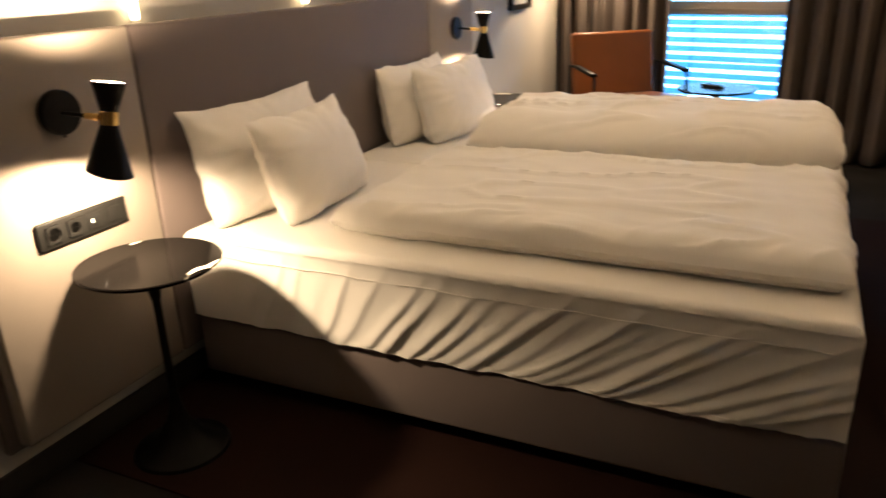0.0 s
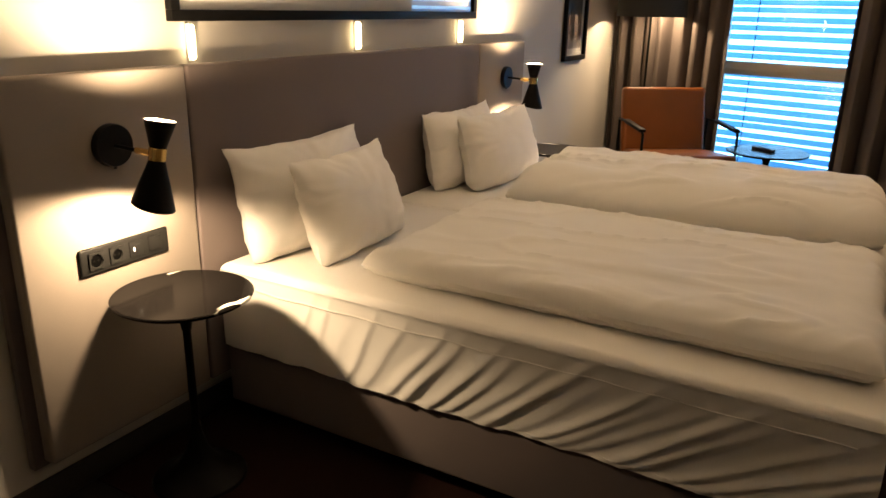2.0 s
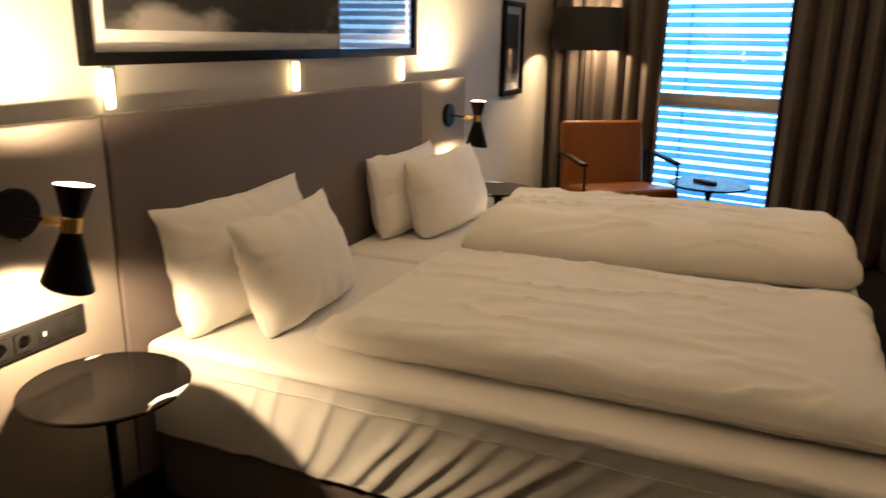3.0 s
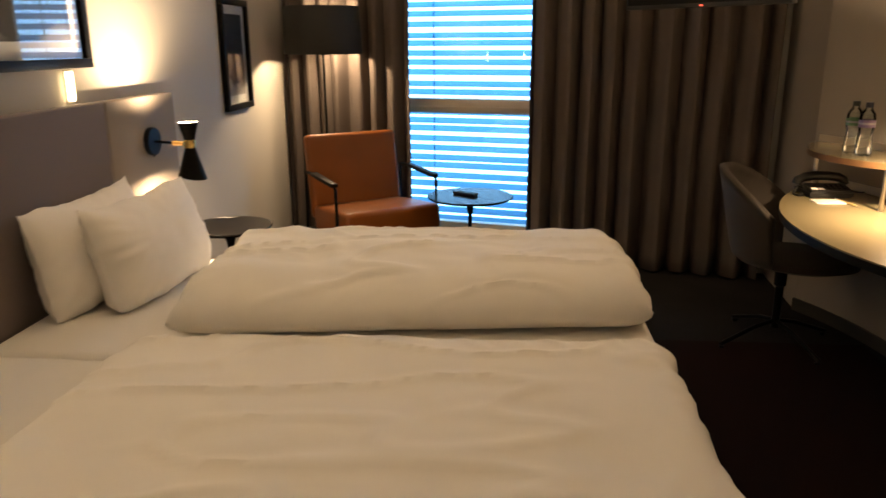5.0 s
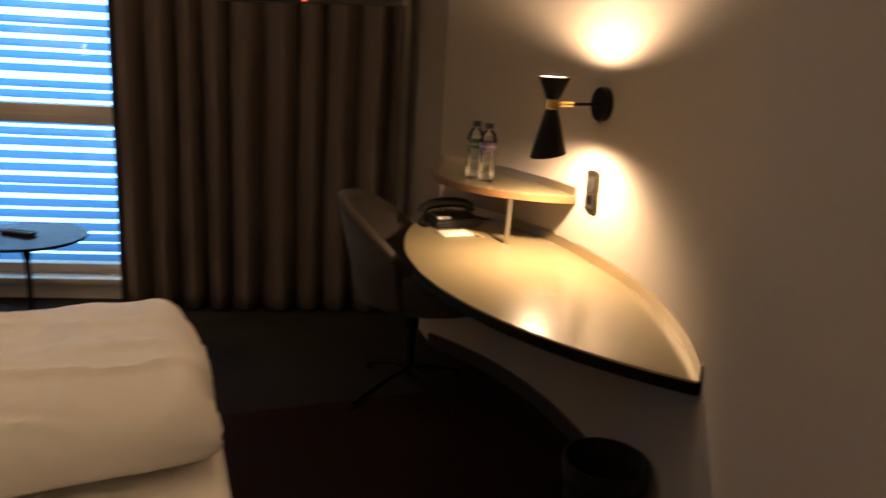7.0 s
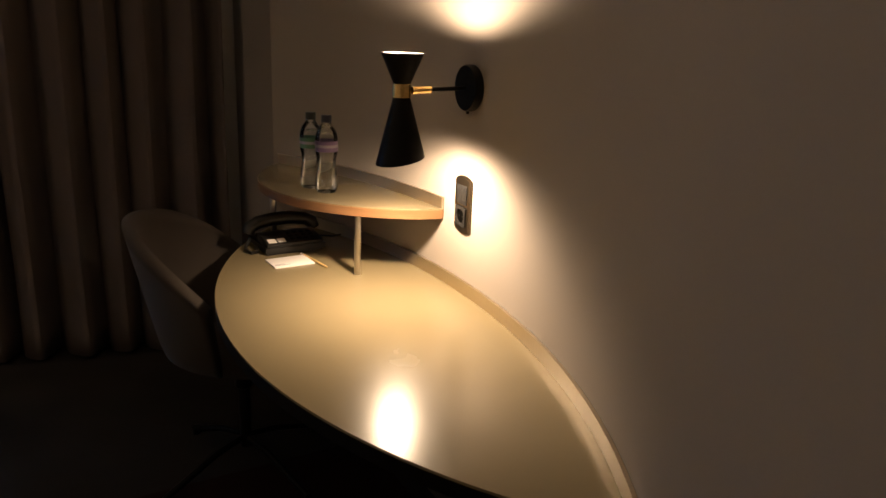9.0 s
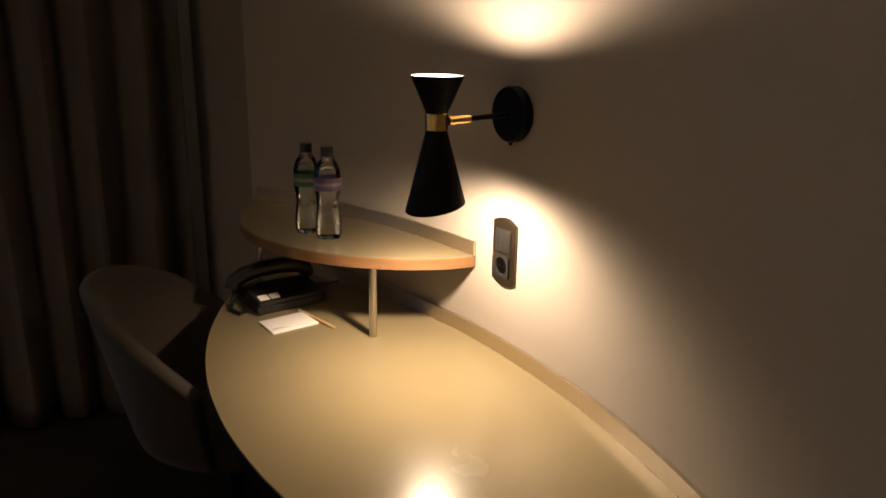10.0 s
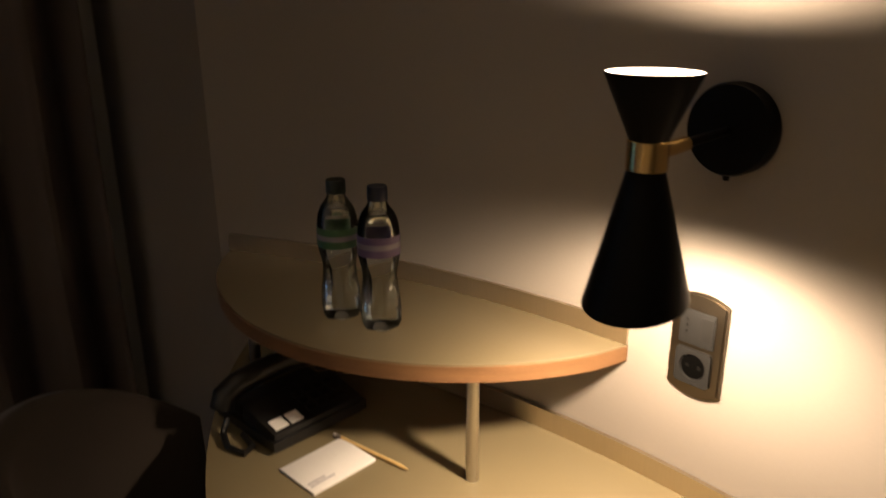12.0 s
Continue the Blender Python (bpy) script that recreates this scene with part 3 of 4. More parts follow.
sconce(pose(0.0795, -0.371, 1.076, 0, 0, -90), 0.18, "black double-cone wall lamp with brass collar on the headboard", 0, 0.78, 1.0, 1.0, -4, -9, 0.082, 0.135, 0.06, 0.3, 0.044, 0.061, 0.147)
sconce(pose(0.0795, 2.347, 1.084, 0, 0, -90), 0.18, "black double-cone wall lamp with brass collar at the far bedside", -9, 0.72, 0.6, 1.0, 0, 0, 0.079, 0.134, 0.06, 0.3, 0.044, 0.061, 0.147)
DY = 2.297
nrm = math.degrees(math.atan2(DY - CY, wall_x(DY) - CX))
sconce(pose(wall_x(DY) - 0.001, DY, 1.350, 0, 0, 90 + nrm), 0.195, "black double-cone wall lamp with brass collar above the desk", 2, 0.50, 1.95, 0.5, 0, 0, 0.082, 0.1745, 0.30, 0.75)


# ---- round tables ----
def round_table(m, r, h, label, stone=None):
    t = thing("side_table", m, label, "side table", "round side tables")
    part("tabletop", lathe([(0, h - 0.016), (r - 0.012, h - 0.016), (r - 0.002, h - 0.009), (r, h - 0.003), (r - 0.003, h), (0, h)], 72), stone or MARBLE, t)
    part("flange", lathe([(0, h - 0.0165), (0.062, h - 0.0165), (0.058, h - 0.024), (0.036, h - 0.044), (0.022, h - 0.075), (0.0145, h - 0.12), (0, h - 0.12)], 36), BLACK, t)
    part("stem", lathe([(0.0125, h - 0.11), (0.0125, 0.20), (0.0135, 0.18)], 28), BLACK, t)
    part("foot", lathe([(0, 0.215), (0.0135, 0.21), (0.019, 0.16), (0.034, 0.105), (0.064, 0.055), (0.108, 0.022), (0.145, 0.009), (0.150, 0.0), (0, 0)], 56), BLACK, t)
    return t


round_table(pose(0.288, -0.335, 0.006, 0, 0, 40), 0.207, 0.639, "round black marble side table beside the bed")
round_table(pose(0.325, 2.575, 0.006, 0, 0, 150), 0.207, 0.639, "round black marble side table at the far bedside")
round_table(pose(1.45, 3.70, 0, 0, 0, 80), 0.268, 0.58, "round black side table by the window", TABLEBLACK)


# ---- socket strips ----
def welled(x, z, half, r, y0, y1, deep=0.008):
    """A square module face with a round well sunk in it; y out of the wall."""
    bm = bmesh.new()
    loops = [[], [], [], []]
    for i in range(40):
        a = 2 * math.pi * i / 40 + math.pi / 40
        c, d = math.cos(a), math.sin(a)
        q = half / max(abs(c), abs(d))
        for k, (rr, yy) in enumerate(((q, y0), (q, y1), (r, y1), (r * 0.94, y1 - deep))):
            loops[k].append(bm.verts.new((x + rr * c, yy, z + rr * d)))
    for k in range(3):
        for i in range(40):
            j = (i + 1) % 40
            bm.faces.new((loops[k][i], loops[k][j], loops[k + 1][j], loops[k + 1][i]))
    bm.faces.new(loops[3])
    return bm


def socket_strip(m, label):
    """Four modules in one frame; x along the strip, y out of the wall."""
    s = thing("socket_panel", m, label, "socket panel")
    part("cover_frame", box(-0.158, 0.158, 0, 0.010, -0.041, 0.041, 0.006, 3), STRIP, s)
    for k in range(4):
        x = -0.117 + 0.071 * k + 0.010
        part("module_gap", box(x - 0.0262, x + 0.0262, 0.0085, 0.0103, -0.0262, 0.0262), RECESS_SHADE, s, smooth=False)
        if k < 2:
            part("module", welled(x, 0, 0.0252, 0.0205 if k == 0 else 0.0175, 0.009, 0.0150, 0.0045), STRIP, s)
        else:
            part("module", box(x - 0.0252, x + 0.0252, 0.009, 0.0120, -0.0252, 0.0252, 0.0012), STRIP, s)
        if k < 2:
            r = 0.0188 if k == 0 else 0.0160
            # black disc on the well's floor paints in its shade
            part("socket_shade", lathe([(0, 0.0110), (r, 0.0110), (r, 0.0106), (0, 0.0106)], 36), RECESS_SHADE, s, m=pose(x, 0, 0, -90))
            for q in (-0.0075, 0.0075):
                part("contact_hole", lathe([(0, 0.0116), (0.0028, 0.0116), (0.0028, 0.0109), (0, 0.0109)], 14), BLACK, s, m=pose(x + q, 0, 0, -90))
        if k == 2:
            part("pilot_light", box(x - 0.012, x - 0.008, 0.0124, 0.0130, -0.006, 0.006), SWITCHLED, s)
            part("key_cover", box(x - 0.004, x + 0.020, 0.0119, 0.0132, -0.020, 0.014, 0.001), STRIP, s)
        if k == 3:
            part("rocker", box(x - 0.0225, x + 0.0225, 0.0119, 0.0138, -0.0225, 0.0225, 0.0015), STRIP, s)
    return s


socket_strip(pose(0.0802, -0.3635, 0.749, 0, 0, -90) @ Matrix.Diagonal((-1, 1, 1, 1)), "dark grey socket and switch strip on the headboard")
SY = 2.315
snrm = math.degrees(math.atan2(SY - CY, wall_x(SY) - CX))
sp = thing("desk_socket", pose(wall_x(SY) - 0.001, SY, 1.02, 0, 0, 90 + snrm), "metal-framed double socket plate on the wall above the desk", "socket panel")
bow = [(0.044 - 0.088 * i / 12, 0.073 + 0.012 * (1 - (2 * i / 12 - 1) ** 2)) for i in range(13)]
part("cover_frame", prism(bow + [(-x, -z) for x, z in bow], 0, 0.009, 0.003), NICKEL, sp, m=Matrix(((1, 0, 0, 0), (0, 0, 1, 0), (0, 1, 0, 0), (0, 0, 0, 1))))
part("module", box(-0.029, 0.029, 0.0085, 0.0115, 0.002, 0.058, 0.0015), GREYPLATE, sp)
part("module", welled(0, -0.033, 0.029, 0.0215, 0.0085, 0.0140, 0.0045), GREYPLATE, sp)
# shade of the desk socket's well, as a black disc
part("socket_shade", lathe([(0, 0.0102), (0.0198, 0.0102), (0.0198, 0.0097), (0, 0.0097)], 36), RECESS_SHADE, sp, m=pose(0, 0, -0.033, -90))
for q in (-0.0095, 0.0095):
    part("contact_hole", lathe([(0, 0.0108), (0.003, 0.0108), (0.003, 0.0101), (0, 0.0101)], 14), BLACK, sp, m=pose(q, 0, -0.033, -90))
part("data_port", box(-0.026, -0.006, 0.0112, 0.0121, 0.014, 0.050), PLASTIC, sp)
for z in (0.022, 0.032, 0.042):
    part("pin_hole", lathe([(0, 0.0122), (0.0022, 0.0122), (0.0022, 0.0116), (0, 0.0116)], 12), BLACK, sp, m=pose(0.016, 0, z, -90))

# ---- pictures ----
def picture(name, y0, y1, z0, z1, mount, label, art):
    p = thing(name, pose(0, 0, 0), label, "picture", "framed pictures")
    fw, d0, d1 = 0.036, 0.004, 0.034
    for b in ((y0, y1, z0, z0 + fw), (y0, y1, z1 - fw, z1), (y0, y0 + fw, z0 + fw, z1 - fw), (y1 - fw, y1, z0 + fw, z1 - fw)):
        part("frame_bar", box(d0, d1, *b, 0.002), BLACK, p)
    part("mount_card", box(0.006, 0.010, y0 + fw, y1 - fw, z0 + fw, z1 - fw), PRINT, p, smooth=False)
    part("print", box(0.010, 0.0115, y0 + fw + mount, y1 - fw - mount, z0 + fw + mount * 1.0, z1 - fw - mount), art, p, smooth=False)
    g = part("glazing", box(0.020, 0.0225, y0 + fw, y1 - fw, z0 + fw, z1 - fw), GLASS, p, smooth=False)
    g.visible_shadow = False


def art_material(name, scale, dark, light, horizon):
    m = mat(name, light, 0.7, 0, 0.0, 3, 60, 0)
    n, l = m.node_tree.nodes, m.node_tree.links
    co = n.new("ShaderNodeTexCoord")
    mp = n.new("ShaderNodeMapping")
    mp.inputs["Scale"].default_value = scale
    l.new(co.outputs["Object"], mp.inputs[0])
    a = n.new("ShaderNodeTexNoise")
    a.inputs["Scale"].default_value, a.inputs["Detail"].default_value = 1.0, 8
    l.new(mp.outputs[0], a.inputs[0])
    sep = n.new("ShaderNodeSeparateXYZ")
    l.new(co.outputs["Object"], sep.inputs[0])
    up = n.new("ShaderNodeMapRange")
    up.inputs[1].default_value, up.inputs[2].default_value = horizon - 0.10, horizon + 0.10
    up.inputs[3].default_value, up.inputs[4].default_value = 0.22, -0.22
    l.new(sep.outputs[2], up.inputs[0])
    add = n.new("ShaderNodeMath")
    l.new(a.outputs[0], add.inputs[0])
    l.new(up.outputs[0], add.inputs[1])
    r = n.new("ShaderNodeValToRGB")
    r.color_ramp.elements[0].position, r.color_ramp.elements[1].position = 0.46, 0.60
    r.color_ramp.elements[0].color, r.color_ramp.elements[1].color = (*dark, 1), (*light, 1)
    l.new(add.outputs[0], r.inputs[0])
    l.new(r.outputs[0], n["Principled BSDF"].inputs["Base Color"])
    return m


ART1 = art_material("photo_print", (1, 2.6, 5.0), (0.012, 0.011, 0.011), (0.26, 0.24, 0.22), 1.56)
ART2 = art_material("photo_print_small", (1, 6, 9), (0.03, 0.03, 0.03), (0.34, 0.32, 0.30), 1.30)
picture("large_picture", -0.06, 2.047, 1.416, 2.25, 0.062, "wide black-framed monochrome photograph over the headboard", ART1)
picture("small_picture", 3.468, 3.914, 1.112, 1.76, 0.05, "small black-framed monochrome photograph on the wall", ART2)

# three slim glowing tubes stand in for light streaks between headboard and picture
for y in (0.022, 0.953, 1.888):
    s = thing("light_streak", pose(0.0, y, 1.29), "slim glowing tube standing in for a light streak on the wall under the picture", "wall light", "tube lights")
    part("back_plate", box(0.001, 0.010, -0.006, 0.006, 0.0, 0.120, 0.002), SHADEIN, s)
    part("tube", lathe([(0, 0.004), (0.009, 0.006), (0.012, 0.012), (0.012, 0.108), (0.009, 0.115), (0, 0.117)], 24), STREAKGLOW, s, m=pose(0.021, 0, 0))
    part("end_cap", lathe([(0, 0.1165), (0.010, 0.1165), (0.010, 0.123), (0, 0.123)], 20), STEEL, s, m=pose(0.021, 0, 0))

# ---- armchair ----
ac = thing("armchair", pose(0.77, 3.95, 0, 0, 0, 34.8), "cognac leather lounge chair with black steel arms", "armchair")
# local: x right seen from behind, -y to the front
part("seat", box(-0.33, 0.33, -0.38, 0.20, -0.085, 0.085, 0.032, 4), LEATHER, ac, m=pose(0, 0, 0.385, -5))
part("backrest", box(-0.33, 0.33, -0.045, 0.045, 0.0, 0.56, 0.030, 4), LEATHER, ac, m=pose(0, 0.215, 0.36, -11))
for sx in (-1, 1):
    x = sx * 0.352
    part("arm_frame", rod([(x, -0.27, 0.012), (x, -0.275, 0.40), (x, -0.27, 0.635), (x, -0.25, 0.655), (x, 0.10, 0.68), (x, 0.255, 0.675)], 0.010, 12), BLACK, ac)
    part("arm_pad", box(x - 0.024, x + 0.024, -0.265, 0.10, -0.012, 0.012, 0.006), BLACK, ac, m=pose(0, 0, 0.678, 3.5))
    part("leg", rod([(x, 0.32, 0.012), (x, 0.26, 0.38), (x, 0.25, 0.68)], 0.010, 12), BLACK, ac)
part("cross_bar", rod([(-0.352, -0.272, 0.28), (0.352, -0.272, 0.28)], 0.010, 12), BLACK, ac)
part("cross_bar", rod([(-0.352, 0.275, 0.28), (0.352, 0.275, 0.28)], 0.010, 12), BLACK, ac)

# remote control on the window table
rc = thing("remote_control", pose(1.42, 3.72, 0.5802, 0, 0, 55), "black remote control lying on the side table", "remote control")
part("body", box(-0.022, 0.022, -0.085, 0.085, 0, 0.018, 0.005), PLASTIC, rc)
for i in range(6):
    for j in range(3):
        part("button", box(-0.014 + 0.011 * j, -0.006 + 0.011 * j, -0.06 + 0.02 * i, -0.05 + 0.02 * i, 0.0175, 0.0195, 0.001), ANTHRACITE, rc)

# ---- floor lamp ----
LX, LY = 0.385, 4.40
flamp = thing("floor_lamp", pose(LX, LY, 0), "floor lamp with a wide black drum shade", "floor lamp")
part("foot", lathe([(0, 0), (0.14, 0), (0.14, 0.012), (0.135, 0.016), (0, 0.018)], 48), BLACK, flamp)
part("pole", rod([(0, 0, 0.016), (0, 0, 1.58)], 0.009, 14), BLACK, flamp)
part("shade", lathe([(0.262, 1.43), (0.272, 1.43), (0.258, 1.745), (0.248, 1.745)], 72, True), SHADE, flamp)
part("spider", rod([(-0.25, 0, 1.58), (0.25, 0, 1.58)], 0.003, 8), BLACK, flamp)
part("bulb", lathe([(0, 1.50), (0.022, 1.51), (0.028, 1.535), (0.018, 1.56), (0, 1.575)], 24), BULB, flamp, m=pose(0.0, 0.05, 0))
lamp("floor_lamp_bulb", (LX + 0.05, LY - 0.02, 1.555), FLOOR_LAMP, 0.03)

# ---- desk ----
desk = thing("desk", pose(0, 0, 0), "lens-shaped beige desk with black edge set into the curved wall", "desk")
FX, FY, FR = 4.330, 2.217, 1.450


def lens_front(p0, p1, bulge, n=36, power=0.82):
    """A bowed line from p0 to p1."""
    a, b = Vector(p0), Vector(p1)
    d = b - a
    nn = Vector((-d.y, d.x)).normalized()
    return [tuple(a + d * (i / n) + nn * bulge * (4 * (i / n) * (1 - i / n)) ** power) for i in range(n + 1)]


def front_x(y):
    return FX - math.sqrt(FR * FR - (y - FY) ** 2)


def meet(y0, y1):
    """Where the front's bow meets the wall, between y0 (clear of it) and y1."""
    for _ in range(50):
        y = 0.5 * (y0 + y1)
        y0, y1 = (y, y1) if front_x(y) < wall_x(y) else (y0, y)
    return wall_x(y0), y0


# the desk fills the lens between the wall and the front's bow
TIP, END = meet(2.2, 0.9), meet(2.2, 3.55)
backline = [(wall_x(y) - 0.003, y) for y in [TIP[1] + 0.012 + (END[1] - TIP[1] - 0.024) * i / 48 for i in range(49)]]
front = [(front_x(y), y) for x, y in backline]
part("desk_surface", prism(front + backline[::-1], 0.751, 0.757), DESKTOP, desk)
part("desk_edge", prism(front + backline[::-1], 0.718, 0.7505), BLACK, desk)
part("upstand", ribbon([(x - 0.008, y) for x, y in backline], 0.008, 0.7575, 0.797), UPSTAND, desk)
part("support_panel", ribbon([(wall_x(y) - 0.10, y) for y in (2.2, 2.4, 2.6)], 0.02, 0.62, 0.7175), BLACK, desk)

shelf = thing("desk_shelf", pose(0, 0, 0), "small lens-shaped shelf with oak edge on steel posts", "shelf")
S0, S1 = 2.435, 3.33
sback = [(wall_x(y) - 0.003, y) for y in [S0 + (S1 - S0) * i / 24 for i in range(25)]]
sfront = lens_front(sback[0], sback[-1], 0.285, 30, 0.78)
part("shelf_board", prism(sfront + sback[::-1], 0.949, 0.976), EDGEWOOD, shelf)
part("shelf_top", prism([(x + 0.002, y) for x, y in sfront[1:-1]] + sback[::-1], 0.9762, 0.979), SHELFTOP, shelf)
part("upstand", ribbon([(x - 0.006, y) for x, y in sback], 0.006, 0.9795, 1.016), UPSTAND, shelf)
for x, y in ((3.363, 2.576), (3.25, 3.06)):
    part("post", lathe([(0, 0.757), (0.0105, 0.757), (0.0105, 0.949), (0, 0.949)], 24), STEEL, shelf, m=pose(x, y, 0))


# ---- bottles ----
def bottle(m, cap, tint, label):
    b = thing("water_bottle", m, label, "bottle", "water bottles")
    prof = [(0.0, 0.006), (0.018, 0.0), (0.028, 0.003), (0.0325, 0.014), (0.0330, 0.035), (0.0315, 0.055), (0.0280, 0.082), (0.0272, 0.095), (0.0290, 0.112),
            (0.0325, 0.128), (0.0330, 0.134), (0.0330, 0.170), (0.0325, 0.176), (0.0308, 0.190), (0.0255, 0.204), (0.0185, 0.214), (0.0145, 0.221), (0.0140, 0.232)]
    bm = lathe([(1.08 * r, z) for r, z in prof], 40)
    for v in bm.verts:
        r = math.hypot(v.co.x, v.co.y)
        if v.co.z < 0.12 and r > 0.01:
            a = math.atan2(v.co.y, v.co.x)
            f = 1 + 0.055 * math.cos(6 * a) * (1 - v.co.z / 0.12)
            v.co.x *= f
            v.co.y *= f
    ob = part("bottle_body", bm, PET, b)
    ob.visible_shadow = False
    part("water", lathe([(0.0, 0.007), (0.020, 0.002), (0.029, 0.005), (0.0300, 0.014), (0.0305, 0.035), (0.0292, 0.055), (0.0262, 0.082), (0.0256, 0.095), (0.0274, 0.112), (0.0312, 0.128), (0.0315, 0.180), (0.0285, 0.192), (0, 0.192)], 32), WATER, b).visible_shadow = False
    part("label_band", lathe([(0.0360, 0.135), (0.0360, 0.169), (0.0363, 0.169), (0.0363, 0.135)], 40, True), tint, b)
    part("label_stripe", lathe([(0.0365, 0.148), (0.0365, 0.157), (0.0367, 0.157), (0.0367, 0.148)], 40, True), LABELPALE, b)
    part("cap", lathe([(0, 0.249), (0.0155, 0.249), (0.0168, 0.247), (0.0172, 0.226), (0.0155, 0.225), (0, 0.225)], 28), cap, b)
    return b


PET = bpy.data.materials.new("pet_plastic")
PET.use_nodes = True
pn = PET.node_tree
clear, shine, fr, blend = [pn.nodes.new("ShaderNode" + k) for k in ("BsdfTransparent", "BsdfGlossy", "Fresnel", "MixShader")]
clear.inputs[0].default_value = (0.95, 0.97, 0.97, 1)
shine.inputs["Roughness"].default_value, fr.inputs[0].default_value = 0.05, 1.5
for a, b in ((fr.outputs[0], blend.inputs[0]), (clear.outputs[0], blend.inputs[1]), (shine.outputs[0], blend.inputs[2]), (blend.outputs[0], pn.nodes["Material Output"].inputs[0])):
    pn.links.new(a, b)
WATER = glassy("water", (0.97, 0.99, 0.99), 0.0, 1.13)
LABELPALE = mat("label_pale", (0.24, 0.22, 0.27), 0.4)
CAPG, CAPB = mat("cap_green", (0.006, 0.012, 0.008), 0.4), mat("cap_blue", (0.006, 0.008, 0.022), 0.4)
LABG, LABP = mat("label_green", (0.05, 0.13, 0.06), 0.4), mat("label_violet", (0.12, 0.08, 0.18), 0.4)
bottle(pose(3.32, 2.86, 0.9794), CAPG, LABG, "clear water bottle with green label and cap")
bottle(pose(3.341, 2.775, 0.9794), CAPB, LABP, "clear water bottle with violet label and blue cap")

# ---- phone, notepad, pencil ----
ph = thing("telephone", pose(3.262, 2.962, 0.7575, 0, 0, 2), "black desk telephone with handset under the shelf", "telephone")
part("base", prism([(-0.105, -0.10), (0.105, -0.10), (0.105, 0.09), (-0.105, 0.09)], 0, 0.034, 0.008), PLASTIC, ph)
part("keypad_wedge", box(-0.10, 0.10, -0.095, 0.01, -0.018, 0.018, 0.008), PLASTIC, ph, m=pose(0, 0, 0.040, 12))
part("handset", rod([(-0.118, 0.045, 0.046), (-0.112, 0.045, 0.066), (-0.085, 0.045, 0.080), (-0.03, 0.045, 0.088), (0.03, 0.045, 0.088), (0.085, 0.045, 0.080), (0.112, 0.045, 0.066), (0.118, 0.045, 0.046)], 0.023, 16), PLASTIC, ph)
for i in range(4):
    for j in range(3):
        part("key", box(-0.012 + 0.024 * i, 0.004 + 0.024 * i, -0.075 + 0.022 * j, -0.061 + 0.022 * j, 0.017, 0.0205, 0.002), ANTHRACITE, ph, m=pose(0, 0, 0.040, 12))
for x0, x1 in ((-0.090, -0.062), (-0.056, -0.030)):
    part("label_strip", box(x0, x1, -0.085, -0.058, 0.0178, 0.0192), PAPER, ph, m=pose(0, 0, 0.040, 12))
part("cord", rod([(-0.118, 0.03, 0.030), (-0.135, 0.02, 0.008), (-0.150, -0.02, 0.006), (-0.140, -0.06, 0.006), (-0.118, -0.05, 0.006), (-0.112, -0.01, 0.010)], 0.006, 8), PLASTIC, ph)
part("line_cable", rod([(0.10, 0.06, 0.012), (0.13, 0.07, 0.006), (0.19, 0.03, 0.005), (0.27, 0.05, 0.005)], 0.003, 8), PLASTIC, ph)

pad = thing("notepad", pose(3.212, 2.772, 0.7574, 0, 0, 2), "small white notepad on the desk", "notepad")
part("paper_block", box(-0.066, 0.066, -0.048, 0.048, 0, 0.005, 0.0008), PAPER, pad)
for i, w in enumerate((0.05, 0.035)):
    part("print_bar", box(-0.06, -0.06 + w, -0.032 + 0.008 * i, -0.029 + 0.008 * i, 0.005, 0.0052), LABELPALE, pad)
pen = thing("pencil", pose(3.287, 2.747, 0.7618, 0, 90, 98.5), "yellow wooden pencil beside the notepad", "pencil")
part("shaft", lathe([(0, -0.085), (0.0018, -0.08), (0.0038, -0.066), (0.0038, 0.074), (0, 0.074)], 6), PENCIL, pen, smooth=False)
part("ferrule", lathe([(0, 0.074), (0.0041, 0.074), (0.0041, 0.085), (0, 0.085)], 14), STEEL, pen)
part("eraser", lathe([(0, 0.085), (0.0036, 0.085), (0.0034, 0.093), (0, 0.095)], 14), PAPER, pen)

# ---- desk chair ----
dc = thing("desk_chair", pose(3.07, 2.86, 0.0, 0, 0, -24), "taupe upholstered shell chair on a black star base", "desk chair")


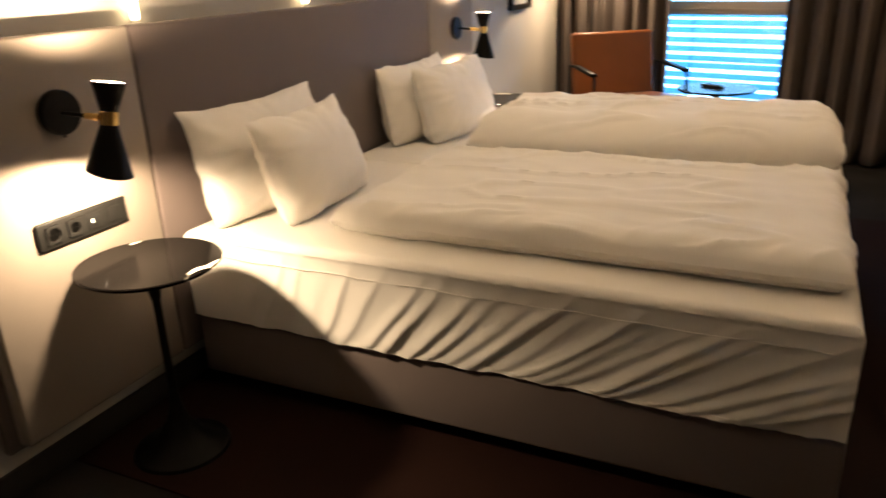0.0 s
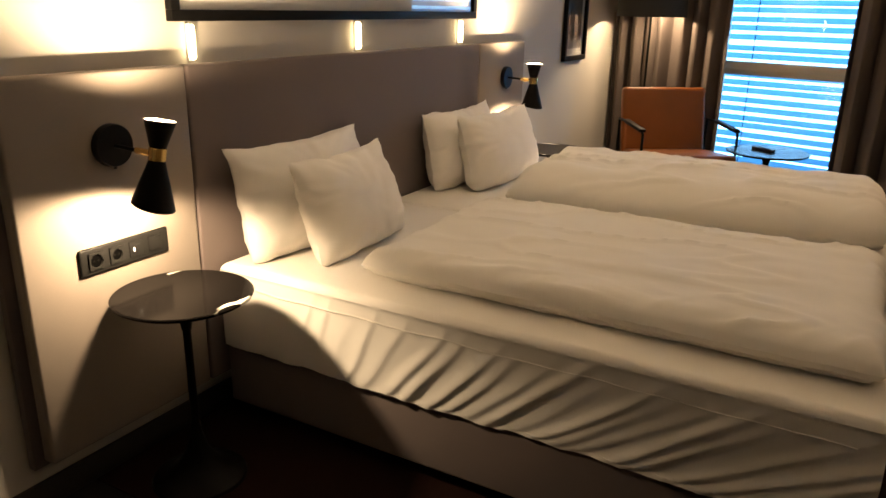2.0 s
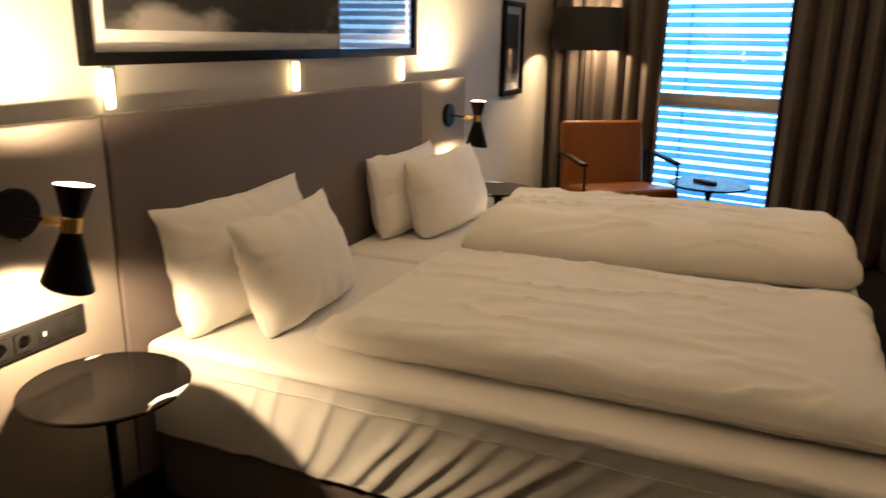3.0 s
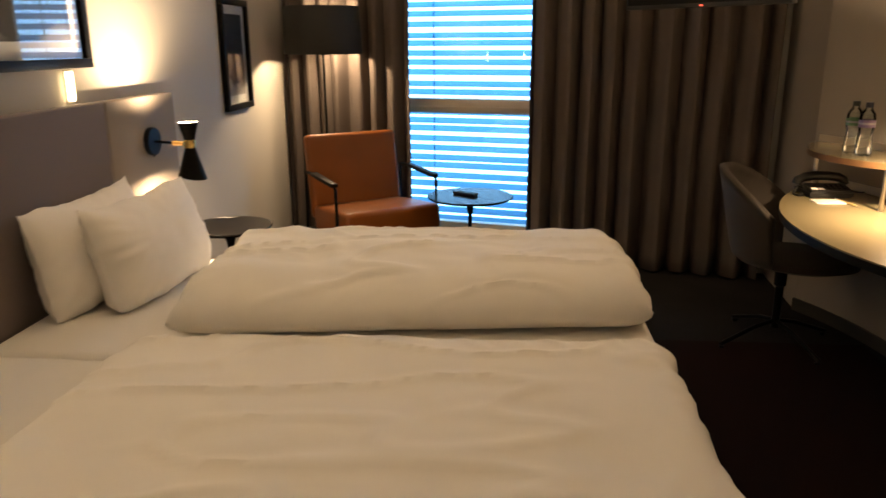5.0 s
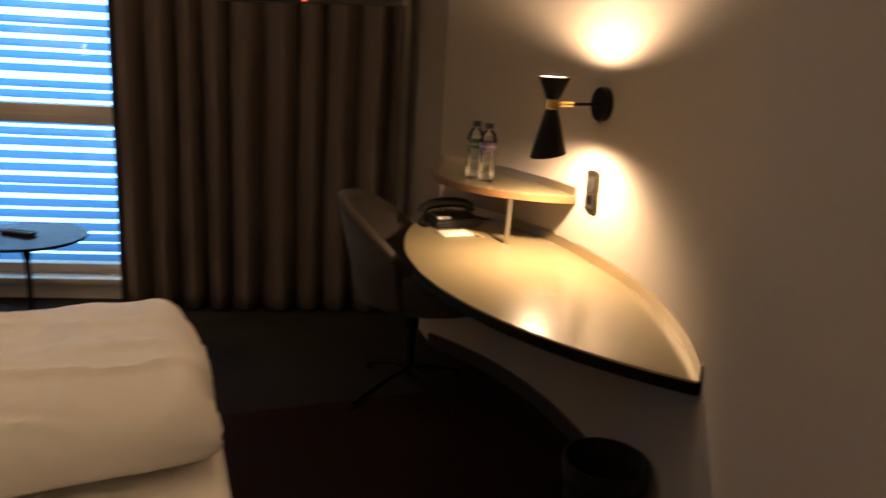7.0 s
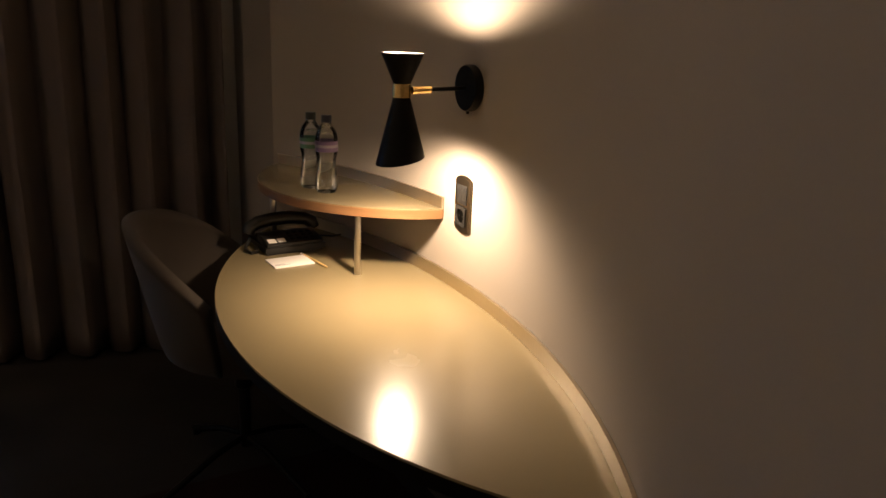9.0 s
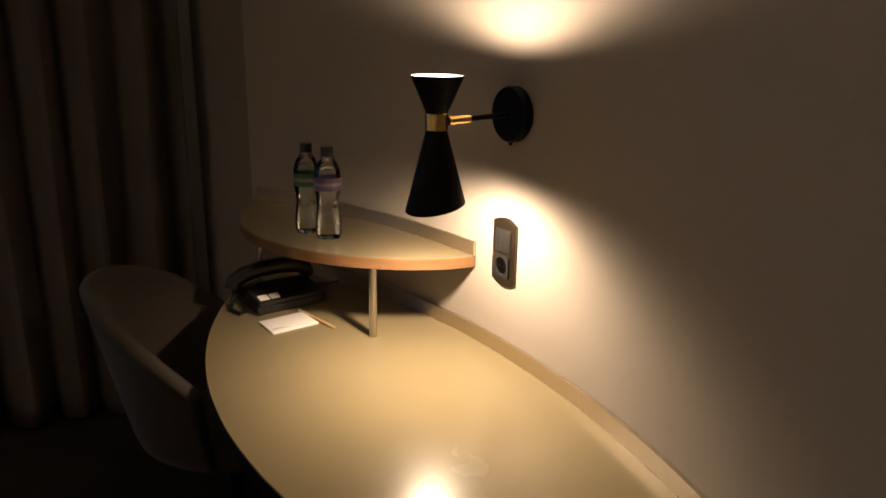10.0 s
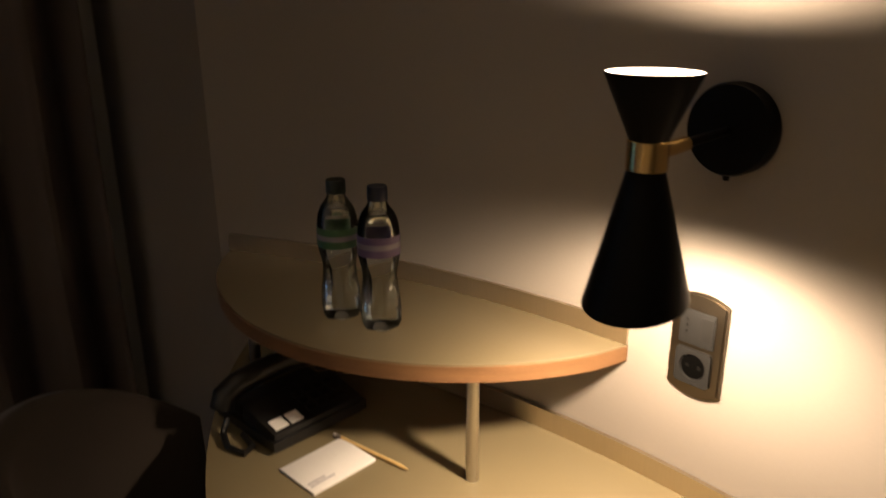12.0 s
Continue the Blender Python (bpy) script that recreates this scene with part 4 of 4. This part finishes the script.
def shell(th, mtl, nm, grow=0.0):
    """A tub-shaped seat shell; the back on -x, open to +x."""
    n, m = 48, 20
    bm = bmesh.new()
    g = []
    for i in range(n + 1):
        a = math.pi * (-0.46 + 0.92 * i / n)
        row = []
        q = abs(a) / (0.46 * math.pi)
        hgt = 0.455 - 0.20 * q ** 2.2
        for j in range(m + 1):
            t = j / m
            r0 = 0.225 * min(1, t * 2.2) + 0.05 * min(1, max(0, t - 0.45) / 0.55)
            z = 0.45 + 0.02 * (1 - min(1, t * 2.2)) + (hgt * (max(0, t - 0.40) / 0.60) ** 1.15)
            flare = 1 + 0.16 * max(0, t - 0.4) / 0.6
            r = (r0 + grow) * flare
            row.append(bm.verts.new((-r * math.cos(a) * 1.02, r * math.sin(a), z)))
        g.append(row)
    for i in range(n):
        for j in range(m):
            bm.faces.new((g[i][j], g[i + 1][j], g[i + 1][j + 1], g[i][j + 1]))
    bmesh.ops.remove_doubles(bm, verts=bm.verts, dist=0.0005)
    ob = part(nm, bm, mtl, dc)
    so = ob.modifiers.new("thickness", "SOLIDIFY")
    so.thickness, so.offset = th, 0
    return ob


shell(0.035, CHAIRFAB, "seat_shell")
part("seat_cushion", lathe([(0, 0.415), (0.17, 0.42), (0.215, 0.44), (0.22, 0.47), (0.19, 0.487), (0, 0.492)], 40), CHAIRFAB, dc, m=pose(0.07, 0, 0) @ Matrix.Diagonal((1.28, 1.05, 1, 1)))
part("column", lathe([(0, 0.08), (0.020, 0.08), (0.020, 0.30), (0.030, 0.31), (0.030, 0.425), (0, 0.425)], 20), BLACK, dc)
for k in range(4):
    a = math.radians(45 + 90 * k)
    part("star_leg", rod([(0.015 * math.cos(a), 0.015 * math.sin(a), 0.115), (0.12 * math.cos(a), 0.12 * math.sin(a), 0.095), (0.32 * math.cos(a), 0.32 * math.sin(a), 0.022)], 0.011, 10), BLACK, dc)
    part("glide", lathe([(0, 0), (0.014, 0), (0.014, 0.014), (0, 0.016)], 14), BLACK, dc, m=pose(0.31 * math.cos(a), 0.31 * math.sin(a), 0))

# ---- waste bin ----
wb = thing("waste_bin", pose(3.31, 1.66, 0.006), "dark waste bin with a liner under the desk", "waste bin")
part("bin_body", lathe([(0, 0), (0.105, 0), (0.13, 0.29), (0.126, 0.29), (0.102, 0.004), (0, 0.004)], 40), ANTHRACITE, wb)
part("liner", lathe([(0.127, 0.24), (0.132, 0.27), (0.134, 0.296), (0.124, 0.298), (0.12, 0.24)], 40), PLASTIC, wb)

# ---- television ----
tv = thing("television", pose(2.64, 3.13, 1.667, 0, 0, -45.5), "flat black television hung from the ceiling with red standby light", "television")
part("cabinet", box(-0.46, 0.46, -0.02, 0.03, 0, 0.54, 0.006), PLASTIC, tv)
part("screen", box(-0.445, 0.445, -0.0225, -0.0195, 0.02, 0.525), BLACK, tv, smooth=False)
part("led", box(-0.008, 0.008, -0.024, -0.0195, 0.006, 0.011), LED, tv, smooth=False)
part("bracket", box(-0.03, 0.03, 0.03, 0.07, 0.15, 0.9, 0.004), BLACK, tv)
